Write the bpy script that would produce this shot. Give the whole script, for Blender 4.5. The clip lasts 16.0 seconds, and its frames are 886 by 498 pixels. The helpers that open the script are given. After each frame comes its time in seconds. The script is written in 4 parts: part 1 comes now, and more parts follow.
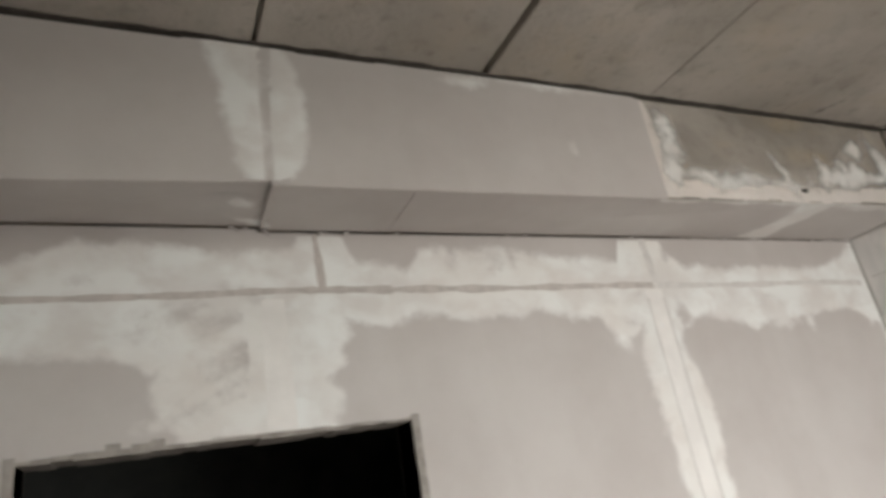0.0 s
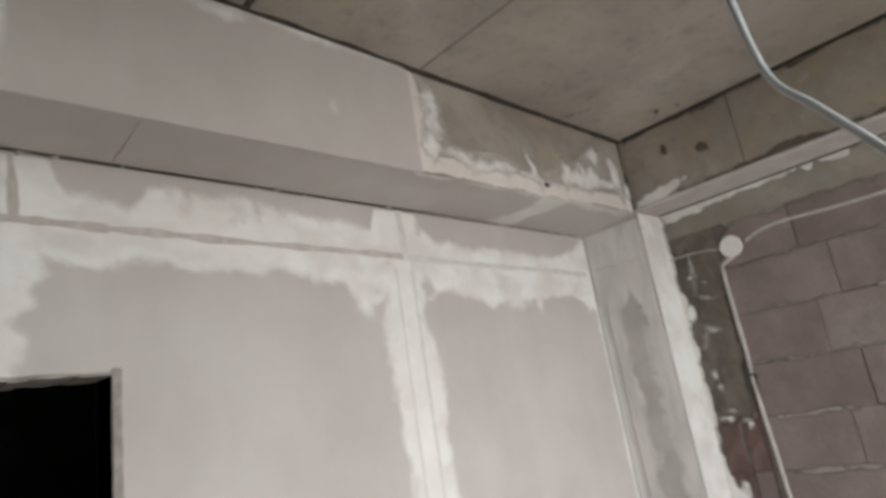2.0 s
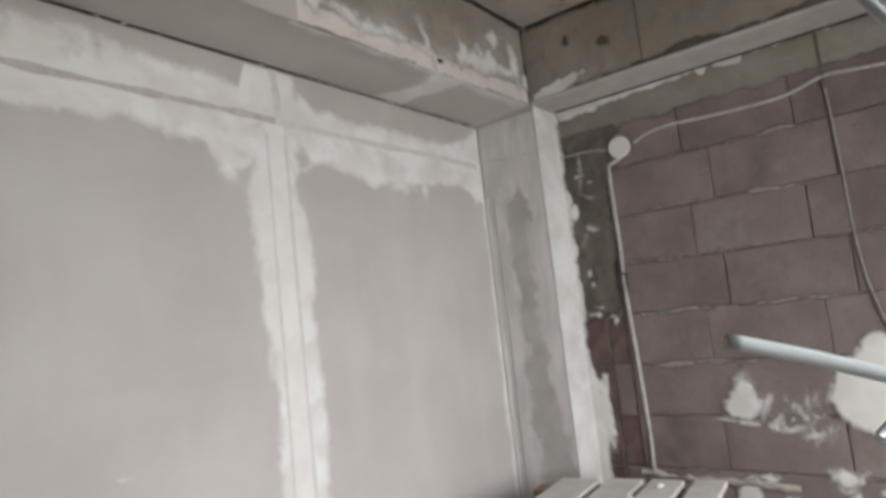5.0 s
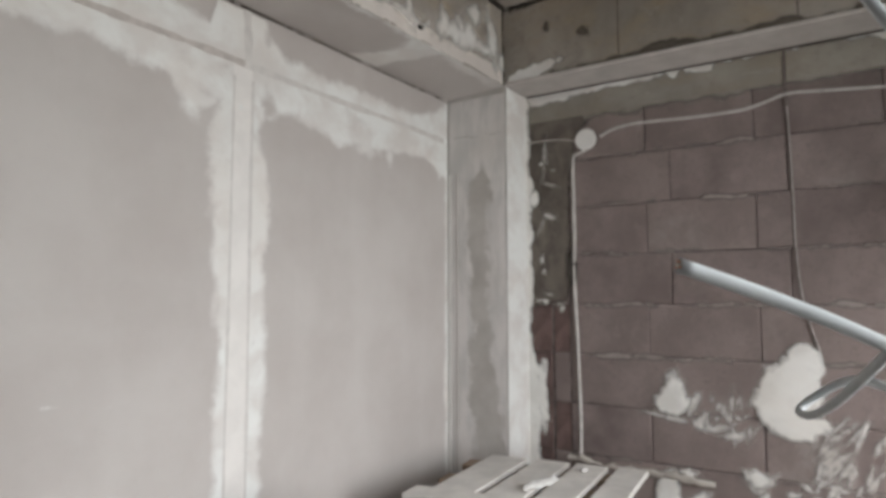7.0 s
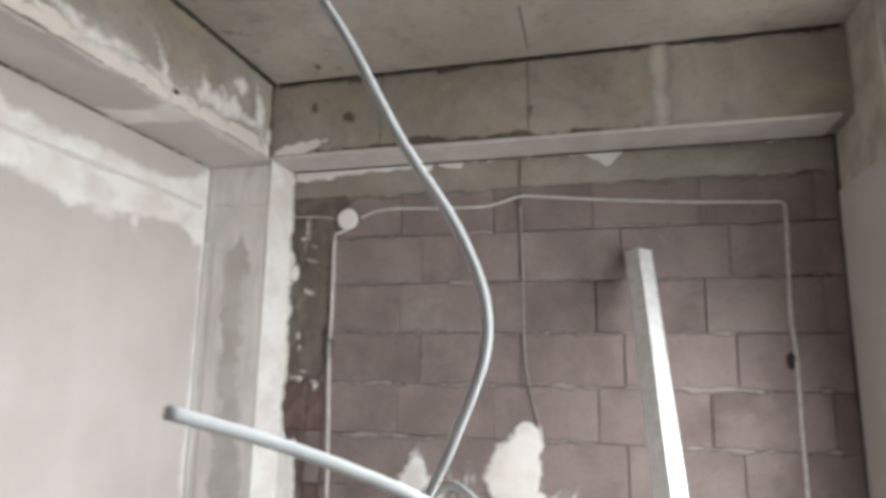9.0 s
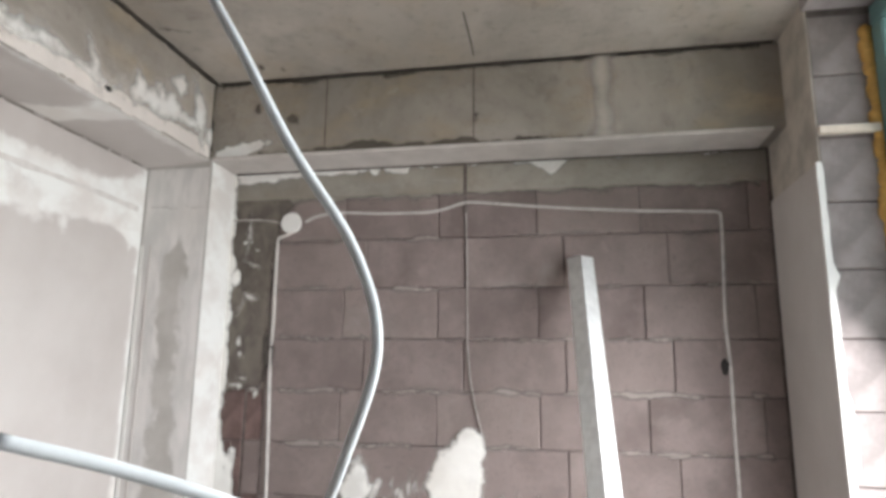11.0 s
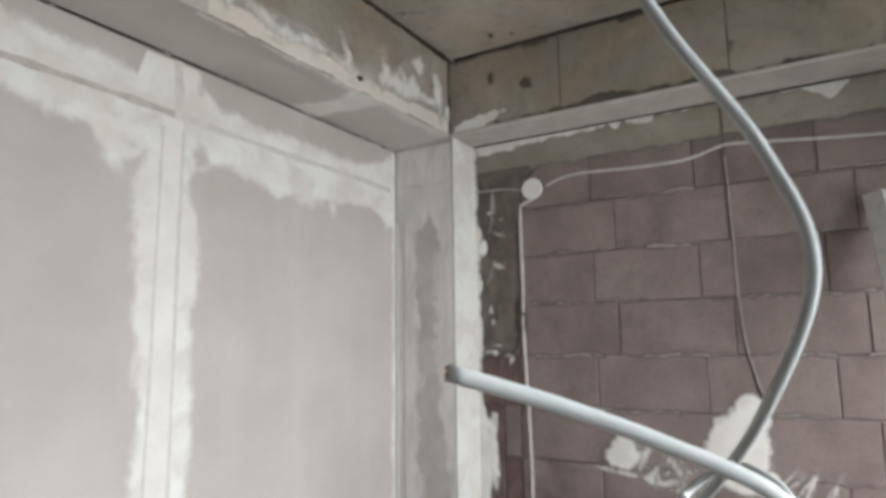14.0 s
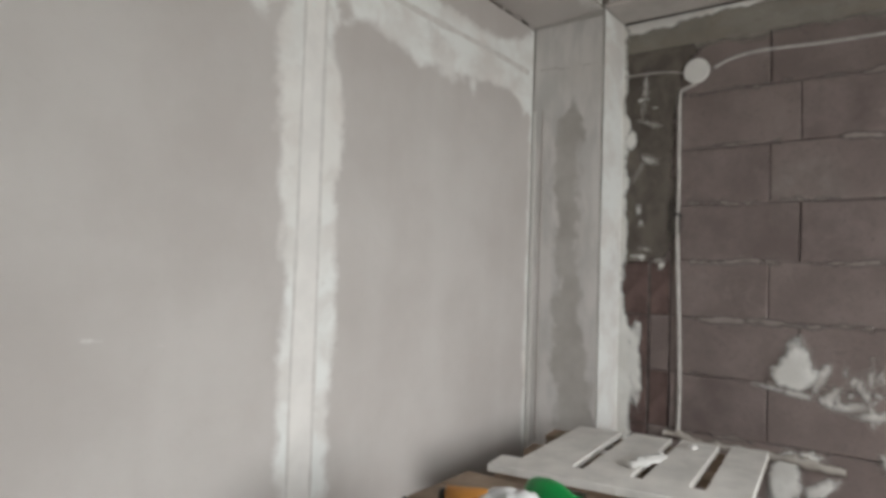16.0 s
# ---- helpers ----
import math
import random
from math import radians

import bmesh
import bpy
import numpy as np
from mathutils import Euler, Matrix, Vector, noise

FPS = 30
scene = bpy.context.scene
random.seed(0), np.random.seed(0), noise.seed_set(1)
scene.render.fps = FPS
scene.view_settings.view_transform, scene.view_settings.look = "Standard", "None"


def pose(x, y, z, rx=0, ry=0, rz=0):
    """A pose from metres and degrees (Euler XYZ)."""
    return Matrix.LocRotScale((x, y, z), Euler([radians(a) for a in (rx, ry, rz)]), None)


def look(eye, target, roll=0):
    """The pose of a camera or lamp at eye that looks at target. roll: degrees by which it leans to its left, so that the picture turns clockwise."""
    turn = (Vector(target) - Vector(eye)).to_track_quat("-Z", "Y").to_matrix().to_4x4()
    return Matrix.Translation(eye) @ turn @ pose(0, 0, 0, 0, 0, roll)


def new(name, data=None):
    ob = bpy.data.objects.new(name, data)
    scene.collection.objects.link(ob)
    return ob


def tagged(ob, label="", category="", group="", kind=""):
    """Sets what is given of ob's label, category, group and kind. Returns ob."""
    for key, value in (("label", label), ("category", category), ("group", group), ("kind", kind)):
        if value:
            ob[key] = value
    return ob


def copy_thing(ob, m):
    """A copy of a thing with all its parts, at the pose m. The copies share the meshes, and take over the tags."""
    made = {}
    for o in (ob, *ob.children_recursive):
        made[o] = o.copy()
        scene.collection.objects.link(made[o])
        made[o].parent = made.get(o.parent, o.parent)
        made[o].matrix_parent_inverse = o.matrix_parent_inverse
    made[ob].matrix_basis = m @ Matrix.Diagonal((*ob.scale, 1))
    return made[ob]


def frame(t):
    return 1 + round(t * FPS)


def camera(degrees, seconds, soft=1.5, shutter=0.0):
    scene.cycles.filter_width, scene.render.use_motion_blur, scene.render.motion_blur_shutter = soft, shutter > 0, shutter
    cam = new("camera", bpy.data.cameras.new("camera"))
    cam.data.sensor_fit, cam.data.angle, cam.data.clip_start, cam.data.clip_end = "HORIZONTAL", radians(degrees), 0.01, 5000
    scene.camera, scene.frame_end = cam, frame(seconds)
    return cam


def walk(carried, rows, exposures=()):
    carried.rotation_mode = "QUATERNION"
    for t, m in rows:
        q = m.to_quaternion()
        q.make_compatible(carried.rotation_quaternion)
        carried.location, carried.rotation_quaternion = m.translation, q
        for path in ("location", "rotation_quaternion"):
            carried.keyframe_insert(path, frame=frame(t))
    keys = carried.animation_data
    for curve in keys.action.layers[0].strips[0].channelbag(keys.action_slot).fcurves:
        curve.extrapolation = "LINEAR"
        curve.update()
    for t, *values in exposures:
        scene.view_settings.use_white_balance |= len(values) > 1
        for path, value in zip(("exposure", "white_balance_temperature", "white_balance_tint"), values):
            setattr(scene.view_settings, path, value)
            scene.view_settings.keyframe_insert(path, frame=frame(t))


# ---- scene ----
cam = camera(69.7, 16.0, soft=3.6, shutter=0.5)
PATH = [
    (0, (-2.7855, -1.5116, 1.7997), (-1.9473, 0.1616, 2.5053), -9.73),
    (0.5, (-2.7400, -1.5260, 1.7978), (-1.7503, 0.0813, 2.4590), -10.11),
    (1, (-2.7030, -1.5264, 1.7845), (-1.5758, 0.0047, 2.4053), -10.34),
    (1.5, (-2.6764, -1.5189, 1.7676), (-1.4242, -0.0735, 2.3531), -9.24),
    (2, (-2.6478, -1.5258, 1.7558), (-1.2771, -0.1704, 2.2887), -9.12),
    (2.5, (-2.6056, -1.5340, 1.7530), (-1.1595, -0.2258, 2.1974), -9.14),
    (3, (-2.5762, -1.5328, 1.7223), (-1.0838, -0.2577, 2.1054), -9.20),
    (3.5, (-2.5397, -1.5162, 1.6992), (-0.9961, -0.2788, 1.9925), -8.72),
    (4, (-2.5296, -1.5047, 1.6931), (-0.9723, -0.2781, 1.9592), -8.51),
    (4.2, (-2.5224, -1.5037, 1.6927), (-0.9665, -0.2750, 1.9571), -8.84),
    (6.3, (-2.4951, -1.4817, 1.6230), (-0.8408, -0.3649, 1.7509), -0.21),
    (6.5, (-2.4993, -1.4819, 1.6245), (-0.8388, -0.3753, 1.7589), -0.11),
    (7, (-2.5028, -1.4865, 1.6275), (-0.8359, -0.3918, 1.7802), -0.07),
    (7.5, (-2.4965, -1.5009, 1.6376), (-0.7844, -0.4910, 1.8587), 0.40),
    (8, (-2.4853, -1.5441, 1.6507), (-0.7014, -0.6846, 1.9322), 0.21),
    (8.5, (-2.4825, -1.5905, 1.6650), (-0.6270, -0.9191, 1.9908), 0.39),
    (9, (-2.4638, -1.6301, 1.6672), (-0.5632, -1.1251, 2.0315), 0.87),
    (9.2, (-2.4429, -1.6277, 1.6670), (-0.5265, -1.2020, 2.0492), 0.44),
    (11.3, (-2.4398, -1.6728, 1.6766), (-0.5113, -1.3027, 2.0560), 0.68),
    (11.5, (-2.4325, -1.6544, 1.6697), (-0.5103, -1.2245, 2.0164), 0.87),
    (12, (-2.4074, -1.6042, 1.6570), (-0.5435, -0.9421, 1.9524), 0.72),
    (12.5, (-2.3899, -1.5902, 1.6581), (-0.5946, -0.7662, 1.9710), -0.10),
    (13, (-2.3801, -1.5894, 1.6598), (-0.6177, -0.6998, 1.9800), -0.54),
    (13.5, (-2.3958, -1.5817, 1.6607), (-0.6659, -0.6309, 1.9821), -0.49),
    (14, (-2.4131, -1.5486, 1.6552), (-0.7112, -0.5393, 1.9467), -0.78),
    (14.5, (-2.4252, -1.5137, 1.6425), (-0.7606, -0.4323, 1.8866), -0.26),
    (15, (-2.3982, -1.4759, 1.6084), (-0.7934, -0.2956, 1.7863), 0.80),
    (15.5, (-2.3716, -1.3885, 1.5741), (-0.8057, -0.1453, 1.6247), 1.05),
    (16, (-2.3455, -1.1977, 1.5349), (-0.7466, 0.0016, 1.6059), 1.77),
]
EXPOSURE = [(0, -0.04, 6750, 12), (3.5, -0.20, 6450, 12), (7, -0.33, 6450, 12), (8, -0.10, 6550, 12), (9, 0.25, 6450, 12), (11.3, 0.42, 6350, 12), (12.5, 0.12, 6400, 10), (14, -0.08, 6400, 10), (15, -0.30, 6450, 10), (15.5, -0.46, 6450, 10), (16, -0.50, 6500, 10)]
walk(cam, [(t, look(eye, target, roll)) for t, eye, target, roll in PATH], EXPOSURE)

# ---- world, window light ----
world = bpy.data.worlds.new("world")
scene.world = world
world.use_nodes = True
wn = world.node_tree.nodes
sky = wn.new("ShaderNodeTexSky")
sky.sky_type, sky.sun_disc = "NISHITA", False
sky.sun_elevation, sky.sun_rotation = radians(42), radians(150)
cloud = wn.new("ShaderNodeHueSaturation")  # an overcast sky
cloud.inputs["Saturation"].default_value = 0.18
world.node_tree.links.new(sky.outputs[0], cloud.inputs["Color"])
where = wn.new("ShaderNodeTexCoord")
height = wn.new("ShaderNodeSeparateXYZ")
horizon = wn.new("ShaderNodeMapRange")  # bright half below the horizon, unseen, added to light the ceiling
horizon.inputs[1].default_value, horizon.inputs[2].default_value = -0.03, 0.0
ground = wn.new("ShaderNodeMix")
ground.data_type = "RGBA"
ground.inputs[6].default_value = (2.8, 2.68, 2.5, 1)
world.node_tree.links.new(where.outputs["Generated"], height.inputs[0])
world.node_tree.links.new(height.outputs[2], horizon.inputs[0])
world.node_tree.links.new(horizon.outputs[0], ground.inputs[0])
world.node_tree.links.new(cloud.outputs[0], ground.inputs[7])
world.node_tree.links.new(ground.outputs[2], wn["Background"].inputs[0])
wn["Background"].inputs[1].default_value = 0.60

sun = new("sun", bpy.data.lights.new("sun", "SUN"))
sun.data.energy, sun.data.angle, sun.data.color = 0.7, radians(20), (1.0, 0.95, 0.88)
sun.matrix_world = look((3.0, -6.2, 6.4), (-0.5, 0, 0))

win = new("window_light", bpy.data.lights.new("window_light", "AREA"))
win.data.shape, win.data.size, win.data.size_y = "RECTANGLE", 1.25, 1.15
win.data.energy, win.data.color, win.data.spread = 49, (1.0, 0.98, 0.95), radians(155)
win.matrix_world = look((-1.20, -2.74, 1.50), (-0.95, 0, -0.62))


# ---- materials ----
class Nodes:
    def __init__(self, name, rough=0.85, metal=0.0):
        self.m = bpy.data.materials.new(name)
        self.m.use_nodes = True
        self.t = self.m.node_tree
        self.p = self.t.nodes["Principled BSDF"]
        self.p.inputs["Roughness"].default_value = rough
        self.p.inputs["Metallic"].default_value = metal
        self.co = self.t.nodes.new("ShaderNodeTexCoord").outputs["Object"]

    def put(self, socket, value):
        if hasattr(value, "is_linked"):
            self.t.links.new(value, socket)
        elif isinstance(value, (tuple, list)):
            socket.default_value = (*value, 1.0) if len(value) == 3 and len(socket.default_value) == 4 else value
        else:
            socket.default_value = value

    def mapped(self, scale=(1, 1, 1), offset=None):
        n = self.t.nodes.new("ShaderNodeMapping")
        self.put(n.inputs[0], self.co)
        self.put(n.inputs["Scale"], scale)
        if offset is not None:
            self.put(n.inputs["Location"], offset)
        return n.outputs[0]

    def noise(self, scale, detail=4, rough=0.55, vec=None, warp=0.0):
        n = self.t.nodes.new("ShaderNodeTexNoise")
        self.put(n.inputs["Vector"], vec if vec is not None else self.co)
        self.put(n.inputs["Scale"], scale)
        self.put(n.inputs["Detail"], detail)
        self.put(n.inputs["Roughness"], rough)
        self.put(n.inputs["Distortion"], warp)
        return n.outputs["Fac"]

    def span(self, v, a, b, lo=0.0, hi=1.0):
        n = self.t.nodes.new("ShaderNodeMapRange")
        n.interpolation_type = "SMOOTHSTEP"
        for k, x in zip((0, 1, 2, 3, 4), (v, a, b, lo, hi)):
            self.put(n.inputs[k], x)
        return n.outputs[0]

    def math(self, op, a, b=0.0):
        n = self.t.nodes.new("ShaderNodeMath")
        n.operation = op
        self.put(n.inputs[0], a)
        self.put(n.inputs[1], b)
        return n.outputs[0]

    def mix(self, f, a, b):
        n = self.t.nodes.new("ShaderNodeMix")
        n.data_type = "RGBA"
        self.put(n.inputs[0], f)
        self.put(n.inputs[6], a)
        self.put(n.inputs[7], b)
        return n.outputs[2]

    def attr(self, name):
        n = self.t.nodes.new("ShaderNodeAttribute")
        n.attribute_name = name
        return n.outputs["Fac"]

    def rand(self):
        return self.t.nodes.new("ShaderNodeObjectInfo").outputs["Random"]

    def bump(self, h, strength=0.3, dist=0.004):
        n = self.t.nodes.new("ShaderNodeBump")
        self.put(n.inputs["Height"], h)
        self.put(n.inputs["Strength"], strength)
        self.put(n.inputs["Distance"], dist)
        self.t.links.new(n.outputs[0], self.p.inputs["Normal"])

    def done(self, colour):
        self.put(self.p.inputs["Base Color"], colour)
        return self.m


def board_colour(k):
    """Grey-beige paper of plasterboard, dusty, with faint vertical streaks."""
    streak = k.noise(1.0, 3, 0.5, k.mapped((7, 7, 0.8)))
    cloud = k.noise(2.3, 5, 0.6)
    fine = k.noise(60, 3, 0.6)
    c = k.mix(k.span(cloud, 0.3, 0.7), (0.50, 0.465, 0.445), (0.57, 0.54, 0.52))
    c = k.mix(k.span(streak, 0.45, 0.75, 0, 0.14), c, (0.66, 0.64, 0.62))
    return k.mix(k.span(fine, 0.55, 0.8, 0, 0.12), c, (0.38, 0.35, 0.33))


def concrete_colour(k, dark=(0.25, 0.225, 0.195), light=(0.44, 0.405, 0.365), warm=(0.40, 0.325, 0.23)):
    big = k.noise(1.7, 6, 0.62, None, 0.4)
    mid = k.noise(7, 6, 0.65)
    stain = k.noise(3.1, 4, 0.6, k.mapped((1, 1, 2.2), (3.0, 7.0, 1.0)))
    c = k.mix(k.span(big, 0.3, 0.72), dark, light)
    c = k.mix(k.span(mid, 0.5, 0.78, 0, 0.55), c, (0.20, 0.18, 0.155))
    c = k.mix(k.span(stain, 0.45, 0.72, 0, 0.75), c, warm)
    c = k.mix(k.span(k.noise(26, 5, 0.65), 0.52, 0.75, 0, 0.35), c, (0.17, 0.15, 0.125))
    return k.mix(k.span(k.noise(12, 6, 0.7, k.mapped((1, 1, 1.5), (9.0, 2.0, 4.0)), 0.8), 0.58, 0.72, 0, 0.35), c, (0.50, 0.475, 0.44))


def board_material(name):
    k = Nodes(name, 0.88)
    k.bump(k.noise(140, 3), 0.10, 0.002)
    return k.done(board_colour(k))


def concrete_material(name, **kw):
    k = Nodes(name, 0.9)
    k.bump(k.math("ADD", k.noise(9, 8, 0.7), k.noise(55, 4, 0.6)), 0.5, 0.006)
    return k.done(concrete_colour(k, **kw))


def putty_material(name, ground, white=(0.83, 0.842, 0.826), thin=(0.70, 0.675, 0.65), soft=(0.22, 0.74), grain=(2.2, 2.2, 2.8)):
    """Joint filler over a ground: ragged and thin where the cover runs out, thick and white inside."""
    k = Nodes(name, 0.8)
    cover = k.attr("cover")
    rag = k.noise(13, 6, 0.66, None, 0.25)
    fine = k.noise(70, 3, 0.6)
    drag = k.noise(3.0, 4, 0.55, k.mapped(grain), 0.25)
    edge = k.math("ADD", cover, k.math("MULTIPLY", k.math("SUBTRACT", rag, 0.5), 0.8))
    edge = k.math("ADD", edge, k.math("MULTIPLY", k.math("SUBTRACT", fine, 0.5), 0.25))
    body = k.mix(k.span(drag, 0.38, 0.62), thin, white)
    body = k.mix(k.span(k.noise(5, 4, 0.6), 0.35, 0.7, 0, 0.5), body, white)
    warm = tuple(x * y for x, y in zip(thin, (1.07, 1.03, 1.0)))
    body = k.mix(k.span(k.noise(2.4, 3, 0.5, k.mapped((1, 1, 1), (5.0, 2.0, 8.0))), 0.46, 0.64, 0, 0.4), body, warm)
    body = k.mix(k.span(k.noise(16, 5, 0.6, k.mapped(tuple(x * 0.45 for x in grain)), 0.6), 0.55, 0.75, 0, 0.45), body, thin)
    if ground:
        c = k.mix(k.span(edge, *soft), ground(k), body)
    else:
        c = body
        k.put(k.p.inputs["Alpha"], k.span(edge, *soft))
    k.bump(k.math("ADD", k.math("MULTIPLY", k.span(edge, *soft), 0.6), k.noise(24, 4, 0.6, k.mapped((1, 1, 0.25)))), 0.20, 0.003)
    return k.done(c)


M_BOARD = board_material("plasterboard")
M_CONC = concrete_material("raw concrete")
M_CEIL = concrete_material("concrete ceiling", dark=(0.38, 0.35, 0.31), light=(0.55, 0.51, 0.465), warm=(0.46, 0.40, 0.32))
M_LINTEL = concrete_material("lintel concrete", dark=(0.21, 0.195, 0.17), light=(0.38, 0.355, 0.315), warm=(0.30, 0.26, 0.21))
M_PUTTY = putty_material("joint filler on board", board_colour)
M_PUTTY_CONC = putty_material("joint filler on concrete", None)


def block_colour(k):
    r = k.rand()
    shift = k.t.nodes.new("ShaderNodeCombineXYZ")
    k.put(shift.inputs[0], k.math("MULTIPLY", r, 37.0))
    k.put(shift.inputs[1], k.math("MULTIPLY", r, 11.0))
    vec = k.mapped((1, 1, 1), shift.outputs[0])
    big = k.noise(5, 5, 0.6, vec)
    pore = k.noise(95, 4, 0.7, vec)
    c = k.mix(k.span(big, 0.3, 0.7), (0.16, 0.126, 0.118), (0.265, 0.215, 0.205))
    c = k.mix(k.math("MULTIPLY", r, 0.55), c, (0.275, 0.225, 0.21))
    c = k.mix(k.span(pore, 0.5, 0.75, 0, 0.5), c, (0.13, 0.105, 0.10))
    c = k.mix(k.span(k.noise(7, 6, 0.7, vec, 0.9), 0.55, 0.78, 0, 0.45), c, (0.33, 0.285, 0.265))  # scuffed
    c = k.mix(k.span(k.noise(22, 5, 0.7, vec, 0.4), 0.60, 0.74, 0, 0.5), c, (0.14, 0.11, 0.105))  # chips
    return k.mix(k.span(k.noise(2.2, 5, 0.65, vec), 0.6, 0.8, 0, 0.35), c, (0.42, 0.39, 0.37)), vec, pore


def block_material():
    k = Nodes("clay-coloured building block", 0.93)
    c, vec, pore = block_colour(k)
    k.bump(k.math("ADD", pore, k.noise(12, 5, 0.6, vec)), 0.45, 0.004)
    return k.done(c)


def plain(name, colour, rough=0.7, metal=0.0, vary=0.25, scale=20, bump=0.15):
    k = Nodes(name, rough, metal)
    d = tuple(x * (1 - vary) for x in colour)
    c = k.mix(k.span(k.noise(scale, 5, 0.62), 0.3, 0.7), d, colour)
    k.bump(k.noise(scale * 4, 4), bump, 0.002)
    return k.done(c)


M_BLOCK = block_material()
M_BRICK = plain("red brick", (0.175, 0.115, 0.105), 0.92, 0, 0.4, 14, 0.4)
M_MORTAR = plain("dark mortar", (0.185, 0.155, 0.145), 0.95, 0, 0.5, 18, 0.5)
M_PALE = plain("pale block", (0.40, 0.365, 0.36), 0.92, 0, 0.3, 12, 0.4)
# Unseen floor, coloured pale so that it bounces light up to the ceiling.
M_SCREED = plain("pale cement screed", (0.42, 0.395, 0.365), 0.9, 0, 0.35, 4, 0.3)
M_DARK = plain("bare wall coloured dark", (0.10, 0.105, 0.10), 0.9, 0, 0.3, 3, 0.3)
M_WHITE = plain("white plastic", (0.80, 0.79, 0.77), 0.45, 0, 0.06, 30, 0.05)
M_WIRE = plain("plastered-over wire", (0.62, 0.59, 0.565), 0.7, 0, 0.3, 40, 0.2)
M_CABLE = plain("pale grey cable sheath", (0.66, 0.70, 0.72), 0.85, 0, 0.10, 35, 0.05)
M_COPPER = plain("copper", (0.75, 0.42, 0.26), 0.35, 1.0, 0.2, 60, 0.05)
M_ZINC = plain("galvanised steel", (0.84, 0.86, 0.865), 0.42, 0.40, 0.18, 26, 0.08)
M_BLACK = plain("black plastic and hole shade", (0.025, 0.023, 0.022), 0.8, 0, 0.3, 30, 0.2)
M_WOOD = plain("dusty grey pallet wood", (0.80, 0.78, 0.745), 0.9, 0, 0.25, 7, 0.4)
M_RAWWOOD = plain("raw pallet wood", (0.36, 0.27, 0.20), 0.85, 0, 0.4, 9, 0.4)
M_FOAM = plain("orange mounting foam", (0.62, 0.36, 0.10), 0.9, 0, 0.35, 22, 0.6)
M_FRAME = plain("window frame film", (0.16, 0.30, 0.30), 0.4, 0, 0.2, 6, 0.05)
M_GREEN = plain("green plastic", (0.01, 0.33, 0.075), 0.35, 0, 0.15, 12, 0.05)
M_ORANGE = plain("orange plastic", (0.72, 0.32, 0.07), 0.45, 0, 0.25, 12, 0.05)
M_BAG = plain("white plastic bag", (0.74, 0.74, 0.74), 0.4, 0, 0.15, 14, 0.4)
M_YELLOW = plain("yellow plastic", (0.62, 0.58, 0.10), 0.45, 0, 0.15, 14, 0.05)
M_TAPE = plain("crumpled clear film", (0.78, 0.78, 0.76), 0.25, 0, 0.12, 30, 0.3)


# ---- building helpers ----
def finish(ob, bm, material, smooth=False):
    bmesh.ops.recalc_face_normals(bm, faces=bm.faces)
    bm.to_mesh(ob.data)
    bm.free()
    if smooth:
        for p in ob.data.polygons:
            p.use_smooth = True
    ob.data.materials.append(material)
    return ob


def thing(name, bm, material, label="", category="", group="", kind="", smooth=False):
    return tagged(finish(new(name, bpy.data.meshes.new(name)), bm, material, smooth), label, category, group, kind)


def part(name, bm, material, parent, label="", smooth=False):
    ob = finish(new(name, bpy.data.meshes.new(name)), bm, material, smooth)
    ob.parent = parent
    return tagged(ob, label)


def empty(name, m, label, category, group="", kind=""):
    ob = new(name)
    ob.matrix_world = m
    return tagged(ob, label, category, group, kind)


def box(bm, x0, x1, y0, y1, z0, z1, bevel=0.0):
    v = bmesh.ops.create_cube(bm, size=1.0)["verts"]
    for p in v:
        p.co = Vector(((x0 + x1) / 2 + p.co.x * (x1 - x0), (y0 + y1) / 2 + p.co.y * (y1 - y0), (z0 + z1) / 2 + p.co.z * (z1 - z0)))
    if bevel:
        bmesh.ops.bevel(bm, geom=list({e for p in v for e in p.link_edges}), offset=bevel, segments=1, affect="EDGES")
    return bm


def boxed(*a, bevel=0.0):
    return box(bmesh.new(), *a, bevel=bevel)


def prism(outline, put, depth, bevel=0.0):
    """A plate from an outline in the plane: put(u, v, h) gives the place, h from 0 (front) to depth (back)."""
    bm = bmesh.new()
    front = [bm.verts.new(put(u, v, 0)) for u, v in outline]
    back = [bm.verts.new(put(u, v, depth)) for u, v in outline]
    bm.faces.new(front)
    bm.faces.new(back[::-1])
    for i in range(len(front)):
        j = (i + 1) % len(front)
        bm.faces.new((front[i], back[i], back[j], front[j]))
    return bm


def smooth_line(points, n=8):
    p = [Vector(q) for q in points]
    p = [p[0] * 2 - p[1], *p, p[-1] * 2 - p[-2]]
    out = []
    for i in range(1, len(p) - 2):
        a, b, c, d = p[i - 1:i + 3]
        for k in range(n):
            s = k / n
            out.append(0.5 * (2 * b + (c - a) * s + (2 * a - 5 * b + 4 * c - d) * s * s + (3 * b - a - 3 * c + d) * s ** 3))
    return out + [p[-2]]


def tube(points, radius, sides=10, flat=1.0, bm=None):
    """A round rod along a line of places."""
    bm = bm or bmesh.new()
    rings, up = [], Vector((0.3, 0.5, 0.8))
    for i, q in enumerate(points):
        d = (points[min(i + 1, len(points) - 1)] - points[max(i - 1, 0)]).normalized()
        a = (up - d * up.dot(d)).normalized()
        up = a
        b = d.cross(a)
        rings.append([bm.verts.new(q + (a * math.cos(w) + b * math.sin(w) * flat) * radius) for w in (2 * math.pi * s / sides for s in range(sides))])
    for r, s in zip(rings, rings[1:]):
        for i in range(sides):
            bm.faces.new((r[i], r[(i + 1) % sides], s[(i + 1) % sides], s[i]))
    bm.faces.new(rings[0][::-1])
    bm.faces.new(rings[-1])
    return bm


